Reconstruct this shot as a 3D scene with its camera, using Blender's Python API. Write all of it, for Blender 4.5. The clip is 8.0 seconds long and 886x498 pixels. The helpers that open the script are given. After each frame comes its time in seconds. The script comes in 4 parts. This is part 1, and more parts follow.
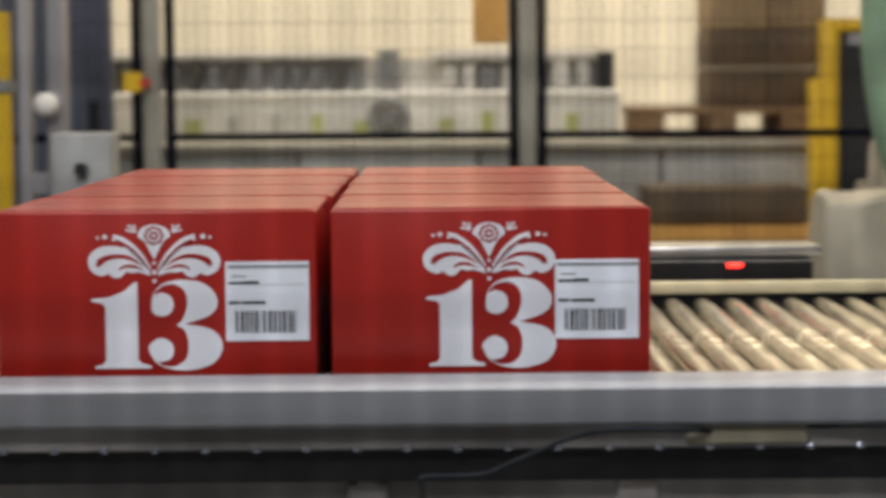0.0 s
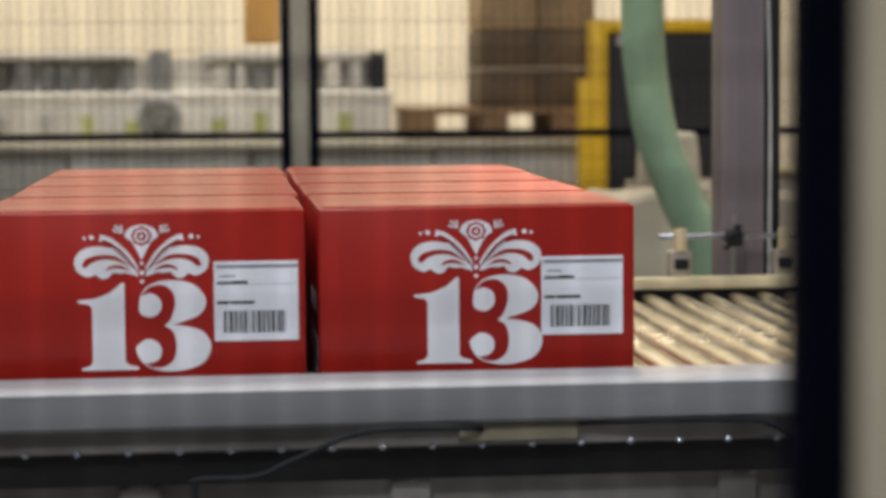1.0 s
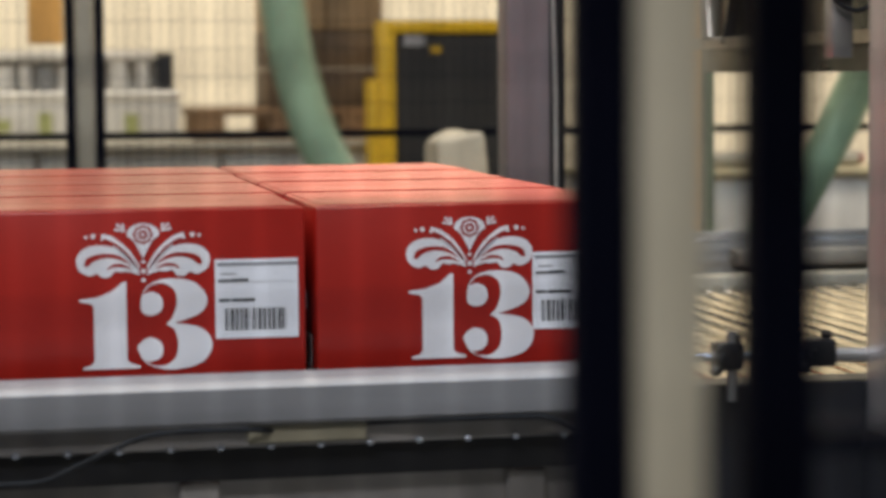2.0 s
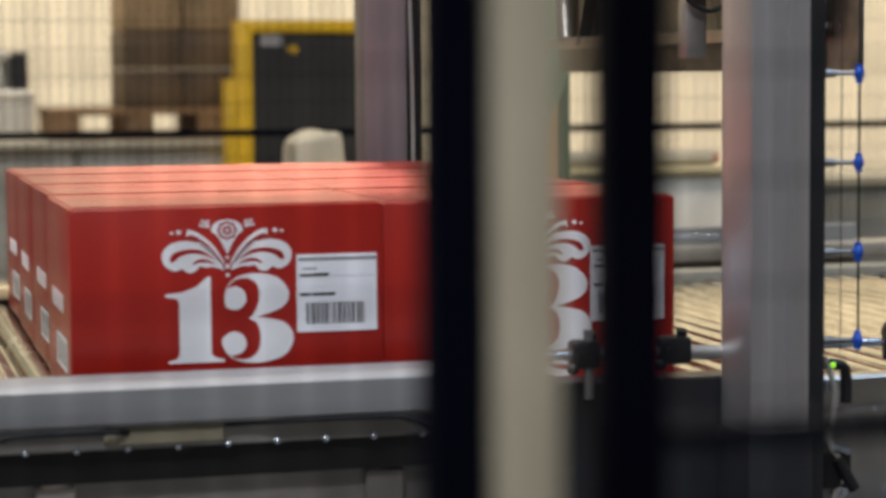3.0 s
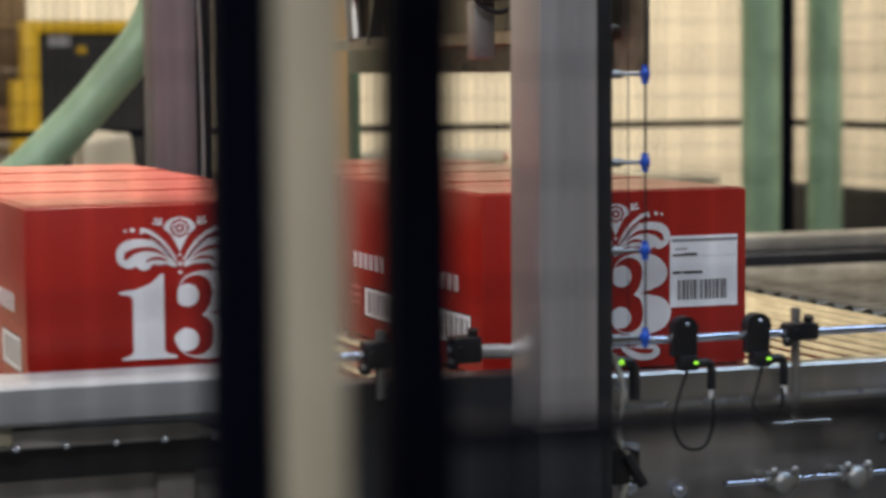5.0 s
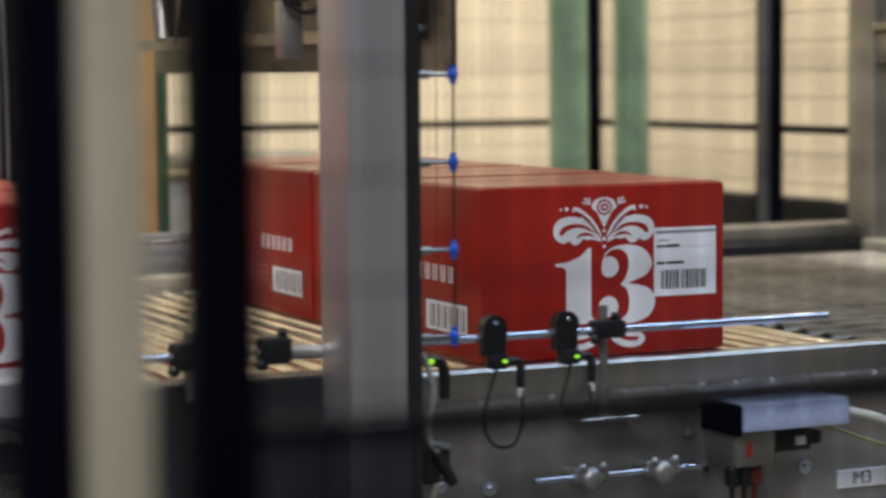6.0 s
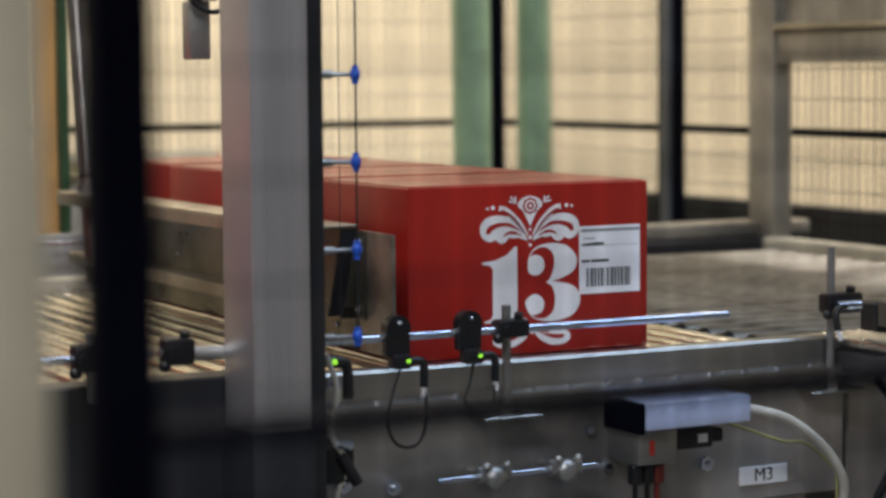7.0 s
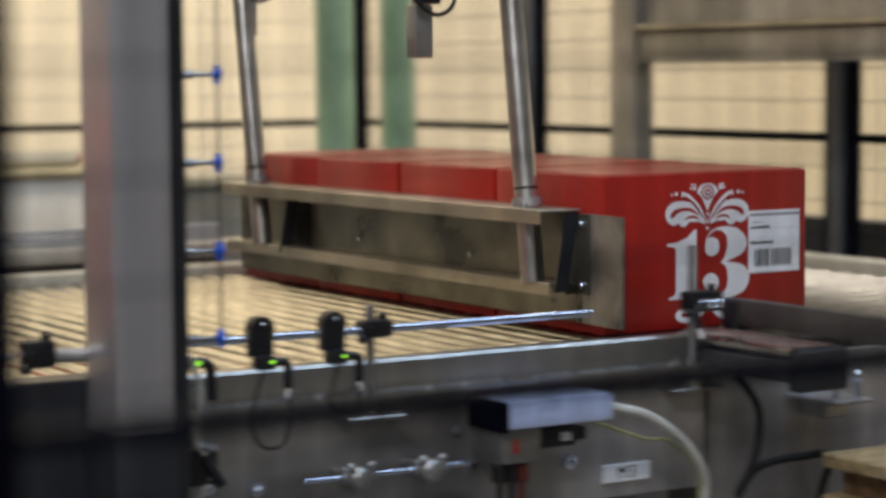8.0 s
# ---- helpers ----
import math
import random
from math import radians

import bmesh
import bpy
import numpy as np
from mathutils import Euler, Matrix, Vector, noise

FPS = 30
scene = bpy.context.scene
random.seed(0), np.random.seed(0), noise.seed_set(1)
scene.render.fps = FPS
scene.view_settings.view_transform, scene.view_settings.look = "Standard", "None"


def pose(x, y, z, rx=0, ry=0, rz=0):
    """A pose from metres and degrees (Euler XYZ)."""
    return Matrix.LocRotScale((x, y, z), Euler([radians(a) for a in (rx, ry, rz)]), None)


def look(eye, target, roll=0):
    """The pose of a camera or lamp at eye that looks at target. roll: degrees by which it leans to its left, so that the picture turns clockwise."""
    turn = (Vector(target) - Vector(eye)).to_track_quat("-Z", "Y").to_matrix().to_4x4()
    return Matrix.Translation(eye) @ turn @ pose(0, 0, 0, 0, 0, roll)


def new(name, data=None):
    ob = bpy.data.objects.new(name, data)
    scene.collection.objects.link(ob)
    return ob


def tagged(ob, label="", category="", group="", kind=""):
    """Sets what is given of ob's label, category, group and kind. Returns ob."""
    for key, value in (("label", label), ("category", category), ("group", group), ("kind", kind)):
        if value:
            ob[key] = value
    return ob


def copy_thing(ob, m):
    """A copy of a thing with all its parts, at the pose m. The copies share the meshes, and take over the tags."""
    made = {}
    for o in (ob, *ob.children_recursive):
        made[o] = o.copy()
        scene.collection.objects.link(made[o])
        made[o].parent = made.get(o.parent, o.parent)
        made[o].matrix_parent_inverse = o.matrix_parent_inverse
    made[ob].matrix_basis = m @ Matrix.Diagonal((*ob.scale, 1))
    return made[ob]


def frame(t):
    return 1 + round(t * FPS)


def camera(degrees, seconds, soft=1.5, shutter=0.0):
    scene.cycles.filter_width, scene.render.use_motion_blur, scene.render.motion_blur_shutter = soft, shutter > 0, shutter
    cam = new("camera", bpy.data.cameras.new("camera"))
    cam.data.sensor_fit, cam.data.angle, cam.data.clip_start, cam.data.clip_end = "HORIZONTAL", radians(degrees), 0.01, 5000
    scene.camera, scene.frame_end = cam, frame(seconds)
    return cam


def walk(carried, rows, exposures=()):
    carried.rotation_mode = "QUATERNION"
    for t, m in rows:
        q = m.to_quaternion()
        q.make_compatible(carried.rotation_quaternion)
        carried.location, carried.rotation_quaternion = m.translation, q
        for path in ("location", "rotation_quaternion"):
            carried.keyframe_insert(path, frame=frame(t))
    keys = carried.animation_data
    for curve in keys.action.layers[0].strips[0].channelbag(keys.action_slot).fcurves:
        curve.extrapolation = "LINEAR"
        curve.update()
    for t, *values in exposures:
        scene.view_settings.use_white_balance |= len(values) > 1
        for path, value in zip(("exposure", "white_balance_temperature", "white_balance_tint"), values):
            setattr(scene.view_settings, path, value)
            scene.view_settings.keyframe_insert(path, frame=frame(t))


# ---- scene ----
import itertools
EYE = (0.0, 0.0, 1.26)
cam = camera(22.6, 8.0, soft=3.0, shutter=0.5)
cam.data.dof.use_dof = True
cam.data.dof.focus_distance = 3.25
cam.data.dof.aperture_fstop = 3.5

# seconds, turn to the right, tilt down, roll (degrees): a head that pans on its tripod
TURNS = [(0.0, 0.0, 4.44, -0.43), (0.1, 0.86, 4.44, -0.43), (0.25, 2.05, 4.45, -0.43), (0.5, 3.70, 4.46, -0.43), (1.0, 5.90, 4.47, -0.43), (1.5, 8.73, 4.49, -0.44),
         (2.0, 11.39, 4.50, -0.44), (2.2, 12.66, 4.51, -0.44), (3.3, 15.84, 4.53, -0.44), (3.5, 16.60, 4.53, -0.44),
         (4.0, 18.12, 4.54, -0.44), (4.2, 18.18, 4.54, -0.44), (5.3, 21.81, 4.56, -0.43), (5.5, 22.70, 4.57, -0.43),
         (6.0, 25.41, 4.58, -0.43), (6.4, 27.25, 4.60, -0.43), (6.6, 27.86, 4.60, -0.43), (7.0, 27.91, 4.60, -0.43), (7.4, 27.97, 4.60, -0.43),
         (7.5, 28.08, 4.60, -0.43), (7.6, 28.46, 4.60, -0.42), (7.7, 28.92, 4.60, -0.42), (7.85, 30.02, 4.61, -0.42), (8.0, 31.43, 4.62, -0.42)]


def aim(turn, tilt, roll):
    """The lens sits 36 mm in front of the tripod's axis, so it swings a little to the side as the head turns."""
    shift = 0.036 * (math.sin(radians(turn)) - 0.198)
    eye = Vector(EYE) + Vector((shift, 0.036 * (math.cos(radians(turn)) - 1), 0))
    a, b = radians(turn) - shift * math.cos(radians(turn)) / 3.0, radians(tilt)
    way = Vector((math.sin(a) * math.cos(b), math.cos(a) * math.cos(b), -math.sin(b)))
    return look(eye, eye + way, roll)


walk(cam, [(t, aim(a, b, c)) for t, a, b, c in TURNS], exposures=[(0.0, -0.29), (8.0, -0.29)])

# ---- light: an enclosed hall under added area lights without fixtures ----
world = bpy.data.worlds.new("hall_world")
world.use_nodes = True
world.node_tree.nodes["Background"].inputs[0].default_value = (0.9, 0.85, 0.75, 1)
world.node_tree.nodes["Background"].inputs[1].default_value = 0.02
scene.world = world


def area(name, at, target, sx, sy, watts, colour):
    data = bpy.data.lights.new(name, "AREA")
    data.shape, data.size, data.size_y, data.energy, data.color = "RECTANGLE", sx, sy, watts, colour
    ob = new(name, data)
    ob.matrix_world = look(at, target)
    return ob


WARM, COOL = (1.0, 0.9, 0.76), (0.55, 0.74, 1.0)
# added fill lights, unseen: two for the cream walls, one for the line
area("wall_lamp_row", (1.5, 7.6, 4.4), (1.5, 9.4, 1.2), 9.0, 0.5, 350, WARM)
area("wall_lamp_row_side", (6.4, 4.5, 4.4), (7.9, 4.5, 1.2), 0.5, 6.0, 350, (1.0, 0.91, 0.81))
area("line_lamp_row", (0.1, 3.6, 4.5), (0.2, 3.4, 0.0), 3.4, 0.5, 120, WARM)
# added narrow-beam light behind the line, unseen: one pool of light on the rollers
pool = area("louvred_lamp", (1.02, 6.0, 4.4), (0.72, 3.5, 1.1), 0.62, 0.95, 5.7, (1.0, 0.83, 0.62))
pool.data.spread = radians(5)
# added fill lights for the near rails, carton fronts and near posts
area("aisle_lamp_row", (1.5, 1.5, 4.5), (1.5, 1.9, 0.0), 7.0, 0.4, 175, COOL)
area("camera_aisle_lamp_row", (-1.6, -0.9, 4.3), (-0.6, 1.6, 0.6), 3.0, 0.5, 168, (1.0, 0.97, 0.95))


# ---- materials ----
def mat(name, colour, rough=0.5, metal=0.0, var=0.12, scale=9.0, bump=0.1, fine=140.0, stretch=(1, 1, 1), coat=0.0, stain=None, spec=0.5):
    m = bpy.data.materials.new(name)
    m.use_nodes = True
    nt = m.node_tree
    b = nt.nodes["Principled BSDF"]
    tc = nt.nodes.new("ShaderNodeTexCoord")
    mp = nt.nodes.new("ShaderNodeMapping")
    mp.inputs["Scale"].default_value = stretch
    nt.links.new(tc.outputs["Object"], mp.inputs["Vector"])
    n1, n2 = nt.nodes.new("ShaderNodeTexNoise"), nt.nodes.new("ShaderNodeTexNoise")
    n1.inputs["Scale"].default_value, n1.inputs["Detail"].default_value = scale, 5
    n2.inputs["Scale"].default_value, n2.inputs["Detail"].default_value = fine, 3
    info = nt.nodes.new("ShaderNodeObjectInfo")
    for n in (n1, n2):
        nt.links.new(mp.outputs[0], n.inputs["Vector"])
    ramp = nt.nodes.new("ShaderNodeValToRGB")
    dark = stain or tuple(c * (1 - 2.2 * var) for c in colour)
    ramp.color_ramp.elements[0].position, ramp.color_ramp.elements[1].position = 0.3, 0.68
    ramp.color_ramp.elements[0].color = (*dark, 1)
    ramp.color_ramp.elements[1].color = (*[min(1, c * (1 + var)) for c in colour], 1)
    nt.links.new(n1.outputs[0], ramp.inputs[0])
    hsv = nt.nodes.new("ShaderNodeHueSaturation")
    mr = nt.nodes.new("ShaderNodeMapRange")
    mr.inputs["To Min"].default_value, mr.inputs["To Max"].default_value = 1 - var * 0.6, 1 + var * 0.6
    nt.links.new(info.outputs["Random"], mr.inputs["Value"])
    nt.links.new(mr.outputs[0], hsv.inputs["Value"])
    nt.links.new(ramp.outputs[0], hsv.inputs["Color"])
    nt.links.new(hsv.outputs[0], b.inputs["Base Color"])
    rr = nt.nodes.new("ShaderNodeMapRange")
    rr.inputs["To Min"].default_value, rr.inputs["To Max"].default_value = max(0.03, rough - 0.12), min(1, rough + 0.12)
    nt.links.new(n1.outputs[0], rr.inputs["Value"])
    nt.links.new(rr.outputs[0], b.inputs["Roughness"])
    b.inputs["Metallic"].default_value = metal
    b.inputs["Coat Weight"].default_value = coat
    b.inputs["Specular IOR Level"].default_value = spec
    bp = nt.nodes.new("ShaderNodeBump")
    bp.inputs["Strength"].default_value, bp.inputs["Distance"].default_value = bump, 0.002
    nt.links.new(n2.outputs[0], bp.inputs["Height"])
    nt.links.new(bp.outputs[0], b.inputs["Normal"])
    return m


def glow(name, colour, power):
    m = bpy.data.materials.new(name)
    m.use_nodes = True
    b = m.node_tree.nodes["Principled BSDF"]
    b.inputs["Base Color"].default_value = (*colour, 1)
    b.inputs["Emission Color"].default_value = (*colour, 1)
    b.inputs["Emission Strength"].default_value = power
    return m


RED_CARD = mat("red_card", (0.375, 0.0165, 0.0105), 0.33, var=0.07, scale=6, bump=0.05, fine=260)
WHITE_INK = mat("white_ink", (0.88, 0.86, 0.88), 0.45, var=0.04, bump=0.03)
PINK_INK = mat("pink_ink", (0.62, 0.2, 0.19), 0.45, var=0.05, bump=0.03)
LABEL_PAPER = mat("label_paper", (0.88, 0.88, 0.92), 0.5, var=0.03, bump=0.03)
BLACK_INK = mat("black_ink", (0.02, 0.02, 0.022), 0.6, var=0.05, bump=0.02)
GREY_INK = mat("grey_ink", (0.3, 0.3, 0.32), 0.6, var=0.05, bump=0.02)
STEEL = mat("brushed_steel", (0.56, 0.55, 0.53), 0.34, 1.0, var=0.14, scale=5, bump=0.08, stretch=(0.25, 1, 3))
ZINC = mat("zinc_plate", (0.42, 0.42, 0.42), 0.45, 0.85, var=0.16, scale=7, bump=0.08)
GALV = mat("galvanised_sheet", (0.35, 0.338, 0.34), 0.46, 0.6, var=0.24, scale=5, bump=0.12)
ROLLER_STEEL = mat("roller_steel", (0.66, 0.62, 0.54), 0.24, 1.0, var=0.12, scale=12, bump=0.05)
DRIVEN_ROLLER = mat("polished_driven_roller", (0.62, 0.58, 0.5), 0.15, 1.0, var=0.12, scale=12, bump=0.05)
PLATE_STEEL = mat("dull_dark_plate", (0.21, 0.2, 0.16), 0.3, 0.85, var=0.3, scale=7, bump=0.08)
RAIL_PAINT = mat("grey_rail_steel", (0.295, 0.293, 0.305), 0.5, 0.4, var=0.12, scale=5, bump=0.08, stretch=(0.25, 1, 3))
FLANGE_STEEL = mat("dull_flange_steel", (0.5, 0.455, 0.37), 0.34, 0.9, var=0.2, scale=6, bump=0.08)
FAR_POST = mat("olive_grey_post_paint", (0.3, 0.285, 0.235), 0.5, var=0.12, bump=0.08)
SIDE_POST = mat("blue_grey_post_paint", (0.13, 0.14, 0.16), 0.45, 0.2, var=0.1, bump=0.06)
BED_ROLLER = mat("worn_roller_steel", (0.36, 0.345, 0.315), 0.38, 0.9, var=0.25, scale=14, bump=0.06)
COLUMN_PAINT = mat("purple_grey_column_paint", (0.24, 0.208, 0.22), 0.5, 0.3, var=0.1, scale=4, bump=0.06)
ALU = mat("anodised_profile", (0.48, 0.465, 0.485), 0.38, 0.75, var=0.08, scale=3, bump=0.04, stretch=(3, 3, 0.4))
CHROME = mat("chromed_rod", (0.68, 0.75, 0.9), 0.14, 1.0, var=0.05, bump=0.02)
BLACK_PAINT = mat("black_powder_coat", (0.0018, 0.0024, 0.007), 0.5, var=0.15, bump=0.1, spec=0.04)
BLACK_PLASTIC = mat("black_plastic", (0.006, 0.0065, 0.009), 0.42, var=0.12, bump=0.06)
DARK_METAL = mat("dark_machine_paint", (0.035, 0.036, 0.04), 0.5, var=0.25, scale=5, bump=0.1)
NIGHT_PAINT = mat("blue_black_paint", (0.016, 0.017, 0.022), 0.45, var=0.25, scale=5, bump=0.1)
BEIGE_POST = mat("grey_beige_post_paint", (0.46, 0.43, 0.345), 0.45, var=0.06, bump=0.06)
CREAM_WALL = mat("cream_wall_sheet", (0.82, 0.74, 0.575), 0.75, var=0.05, scale=1.6, bump=0.1, fine=40)
FLOOR_MAT = mat("concrete_floor", (0.2, 0.19, 0.17), 0.55, var=0.2, scale=1.6, bump=0.15, fine=60)
DARK_CEIL = mat("ceiling_sheet", (0.32, 0.31, 0.29), 0.8, var=0.1, scale=1, bump=0.1, fine=20)
CREAM_RAIL = mat("cream_rail_paint", (0.72, 0.63, 0.4), 0.3, 0.2, var=0.12, scale=7, bump=0.06)
TABLE_GREY = mat("light_grey_panel", (0.52, 0.51, 0.46), 0.5, var=0.1, scale=6, bump=0.08)
YELLOW = mat("yellow_paint", (0.75, 0.47, 0.01), 0.42, var=0.08, bump=0.06)
BLACK_PANEL = mat("black_screen_curtain", (0.012, 0.012, 0.013), 0.55, var=0.2, scale=4, bump=0.1)
GREEN_HOSE = mat("green_hose", (0.28, 0.42, 0.28), 0.45, var=0.1, scale=10, bump=0.06)
BLUE_PLASTIC = mat("blue_plastic", (0.01, 0.09, 0.55), 0.4, var=0.08, bump=0.04)
PALE_WOOD = mat("pale_pallet_wood", (0.46, 0.34, 0.18), 0.7, var=0.2, scale=8, bump=0.3, stretch=(1, 8, 8))
WOOD = mat("pallet_wood", (0.3, 0.18, 0.09), 0.7, var=0.25, scale=8, bump=0.3, stretch=(1, 8, 8))
DARK_CARD = mat("dark_brown_cardboard", (0.13, 0.085, 0.045), 0.7, var=0.2, scale=7, bump=0.1)
BROWN_CARD = mat("brown_cardboard", (0.33, 0.225, 0.12), 0.7, var=0.15, scale=7, bump=0.1)
WHITE_PAINT = mat("white_machine_paint", (0.82, 0.79, 0.72), 0.4, var=0.06, bump=0.05)
GREY_PAINT = mat("grey_machine_paint", (0.3, 0.3, 0.29), 0.5, var=0.12, bump=0.08)
RUST_BEAM = mat("stained_grey_steel", (0.38, 0.35, 0.3), 0.5, 0.5, var=0.22, scale=6, bump=0.12)
ORANGE = mat("orange_brown_board", (0.66, 0.34, 0.08), 0.6, var=0.1, bump=0.08)
CABLE = mat("black_cable", (0.004, 0.004, 0.005), 0.7, var=0.1, bump=0.03)
GREY_CABLE = mat("grey_cable", (0.55, 0.54, 0.5), 0.45, var=0.06, bump=0.03)


# ---- building helpers ----
def bx(bm, x0, x1, y0, y1, z0, z1, bev=0.0, seg=2):
    m = Matrix.Translation(((x0 + x1) / 2, (y0 + y1) / 2, (z0 + z1) / 2)) @ Matrix.Diagonal((abs(x1 - x0), abs(y1 - y0), abs(z1 - z0), 1))
    vs = bmesh.ops.create_cube(bm, size=1, matrix=m)["verts"]
    if bev:
        es = {e for v in vs for e in v.link_edges}
        bmesh.ops.bevel(bm, geom=list(es), offset=bev, segments=seg, affect="EDGES", profile=0.5)
    return bm


def cyl(bm, a, b, r, seg=16, r2=None):
    a, b = Vector(a), Vector(b)
    m = Matrix.Translation((a + b) / 2) @ (b - a).to_track_quat("Z", "Y").to_matrix().to_4x4()
    bmesh.ops.create_cone(bm, cap_ends=True, segments=seg, radius1=r, radius2=r if r2 is None else r2, depth=(b - a).length, matrix=m)
    return bm


def ball(bm, c, r, u=12, v=8, squash=(1, 1, 1)):
    bmesh.ops.create_uvsphere(bm, u_segments=u, v_segments=v, radius=r, matrix=Matrix.Translation(c) @ Matrix.Diagonal((*squash, 1)))
    return bm


def smooth_path(pts, n=10):
    pts = [Vector(q) for q in pts]
    out = []
    for i in range(len(pts) - 1):
        a, b, c, d = pts[max(i - 1, 0)], pts[i], pts[i + 1], pts[min(i + 2, len(pts) - 1)]
        for k in range(n):
            t = k / n
            out.append(0.5 * (2 * b + (c - a) * t + (2 * a - 5 * b + 4 * c - d) * t * t + (3 * b - a - 3 * c + d) * t ** 3))
    return out + [pts[-1]]


def tube(bm, pts, r, seg=10, n=10, rib=0.0):
    path = smooth_path(pts, n)
    rings = []
    side = None
    for i, q in enumerate(path):
        way = (path[min(i + 1, len(path) - 1)] - path[max(i - 1, 0)]).normalized()
        if side is None:
            side = way.orthogonal().normalized()
        side = (side - way * side.dot(way)).normalized()
        up = way.cross(side)
        rad = r * (1 + (rib if i % 2 else -rib))
        rings.append([bm.verts.new(q + rad * (math.cos(2 * math.pi * k / seg) * side + math.sin(2 * math.pi * k / seg) * up)) for k in range(seg)])
    for p, q in zip(rings, rings[1:]):
        for k in range(seg):
            bm.faces.new((p[k], p[(k + 1) % seg], q[(k + 1) % seg], q[k]))
    bm.faces.new(rings[0][::-1])
    bm.faces.new(rings[-1])
    return bm


def prism(bm, outline, z0, z1):
    """An upright prism over the outline (x, y)."""
    low = [bm.verts.new((x, y, z0)) for x, y in outline]
    top = [bm.verts.new((x, y, z1)) for x, y in outline]
    n = len(outline)
    for i in range(n):
        bm.faces.new((low[i], low[(i + 1) % n], top[(i + 1) % n], top[i]))
    bm.faces.new(low[::-1])
    bm.faces.new(top)
    return bm


def mesh_from(name, bm, material, sharp=35):
    me = bpy.data.meshes.new(name)
    bmesh.ops.recalc_face_normals(bm, faces=bm.faces)
    bm.to_mesh(me)
    bm.free()
    me.materials.append(material)
    me.shade_smooth()
    me.set_sharp_from_angle(angle=radians(sharp))
    return me


def part(name, bm, material, parent=None, label=""):
    ob = new(name, mesh_from(name, bm, material))
    ob.parent = parent
    return tagged(ob, label) if label else ob


def base(name, at, label, category, group="", kind=""):
    ob = new(name)
    ob.matrix_world = Matrix.Translation(at)
    ob.empty_display_size = 0.1
    return tagged(ob, label, category, group, kind)


def B():
    return bmesh.new()


# ---- the hall ----
def hall():
    b = B(); bx(b, -7.4, 8.2, -4.4, 9.7, -0.2, 0.0)
    tagged(part("floor", b, FLOOR_MAT), "grey concrete factory floor with dust and wear", "floor", kind="structure")
    b = B(); bx(b, -7.4, 8.2, 9.5, 9.7, 0.0, 5.2)
    tagged(part("wall_north", b, CREAM_WALL), "bright cream sheet wall of the factory hall", "wall", kind="structure")
    b = B(); bx(b, 8.0, 8.2, -4.4, 9.5, 0.0, 5.2)
    tagged(part("wall_east", b, CREAM_WALL), "bright cream sheet wall of the factory hall", "wall", kind="structure")
    b = B(); bx(b, -7.4, -7.2, -4.4, 9.5, 0.0, 5.2)
    tagged(part("wall_west", b, GREY_PAINT), "plain grey wall closing the hall", "wall", kind="structure")
    b = B(); bx(b, -7.2, 8.0, -4.4, -4.2, 0.0, 5.2)
    tagged(part("wall_south", b, GREY_PAINT), "plain grey wall closing the hall", "wall", kind="structure")
    b = B(); bx(b, -7.4, 8.2, -4.4, 9.7, 5.2, 5.4)
    tagged(part("ceiling", b, DARK_CEIL), "plain grey sheet ceiling of the hall", "ceiling", kind="structure")


hall()

# ---- cartons ----
CW, CD, CH = 0.40, 0.308, 0.246
ROLL_Z = 0.85
FRONT_Y = 2.76


def flat(bm, pts, y, thick=0.0006):
    """A thin plate with the outline pts (x, z), its face at -y."""
    f = [bm.verts.new((x, y, z)) for x, z in pts]
    face = bm.faces.new(f)
    out = bmesh.ops.extrude_face_region(bm, geom=[face])
    bmesh.ops.translate(bm, verts=[v for v in out["geom"] if isinstance(v, bmesh.types.BMVert)], vec=(0, -thick, 0))
    return bm


def closed_curve(pts, n=6):
    """Smooth closed outline; a point given as (x, z, 1) is a sharp corner."""
    k = len(pts)
    out = []
    for i in range(k):
        a, b, c, d = pts[i - 1], pts[i], pts[(i + 1) % k], pts[(i + 2) % k]
        tb = (0.0, 0.0) if len(b) > 2 else ((c[0] - a[0]) / 2, (c[1] - a[1]) / 2)
        tc = (0.0, 0.0) if len(c) > 2 else ((d[0] - b[0]) / 2, (d[1] - b[1]) / 2)
        for s in range(n):
            t = s / n
            h1, h2, h3, h4 = 2 * t ** 3 - 3 * t * t + 1, t ** 3 - 2 * t * t + t, -2 * t ** 3 + 3 * t * t, t ** 3 - t * t
            out.append((h1 * b[0] + h2 * tb[0] + h3 * c[0] + h4 * tc[0], h1 * b[1] + h2 * tb[1] + h3 * c[1] + h4 * tc[1]))
    return out


def figure_one(bm, y):
    u = lambda a, b: (0.12 + a * 0.957, 0.0485 + b * 0.928)
    pts = [(0.002, 0.0), (0.0755, 0.0), (0.0755, 0.0035), (0.064, 0.0065), (0.0585, 0.0115), (0.0585, 0.117), (0.0545, 0.117), (0.04, 0.104),
           (0.02, 0.0965), (-0.0015, 0.0945), (-0.0015, 0.091), (0.013, 0.0885), (0.0165, 0.083), (0.0165, 0.0115), (0.0125, 0.0058), (0.004, 0.0035), (0.002, 0.003)]
    return flat(bm, [u(a, b) for a, b in pts], y)


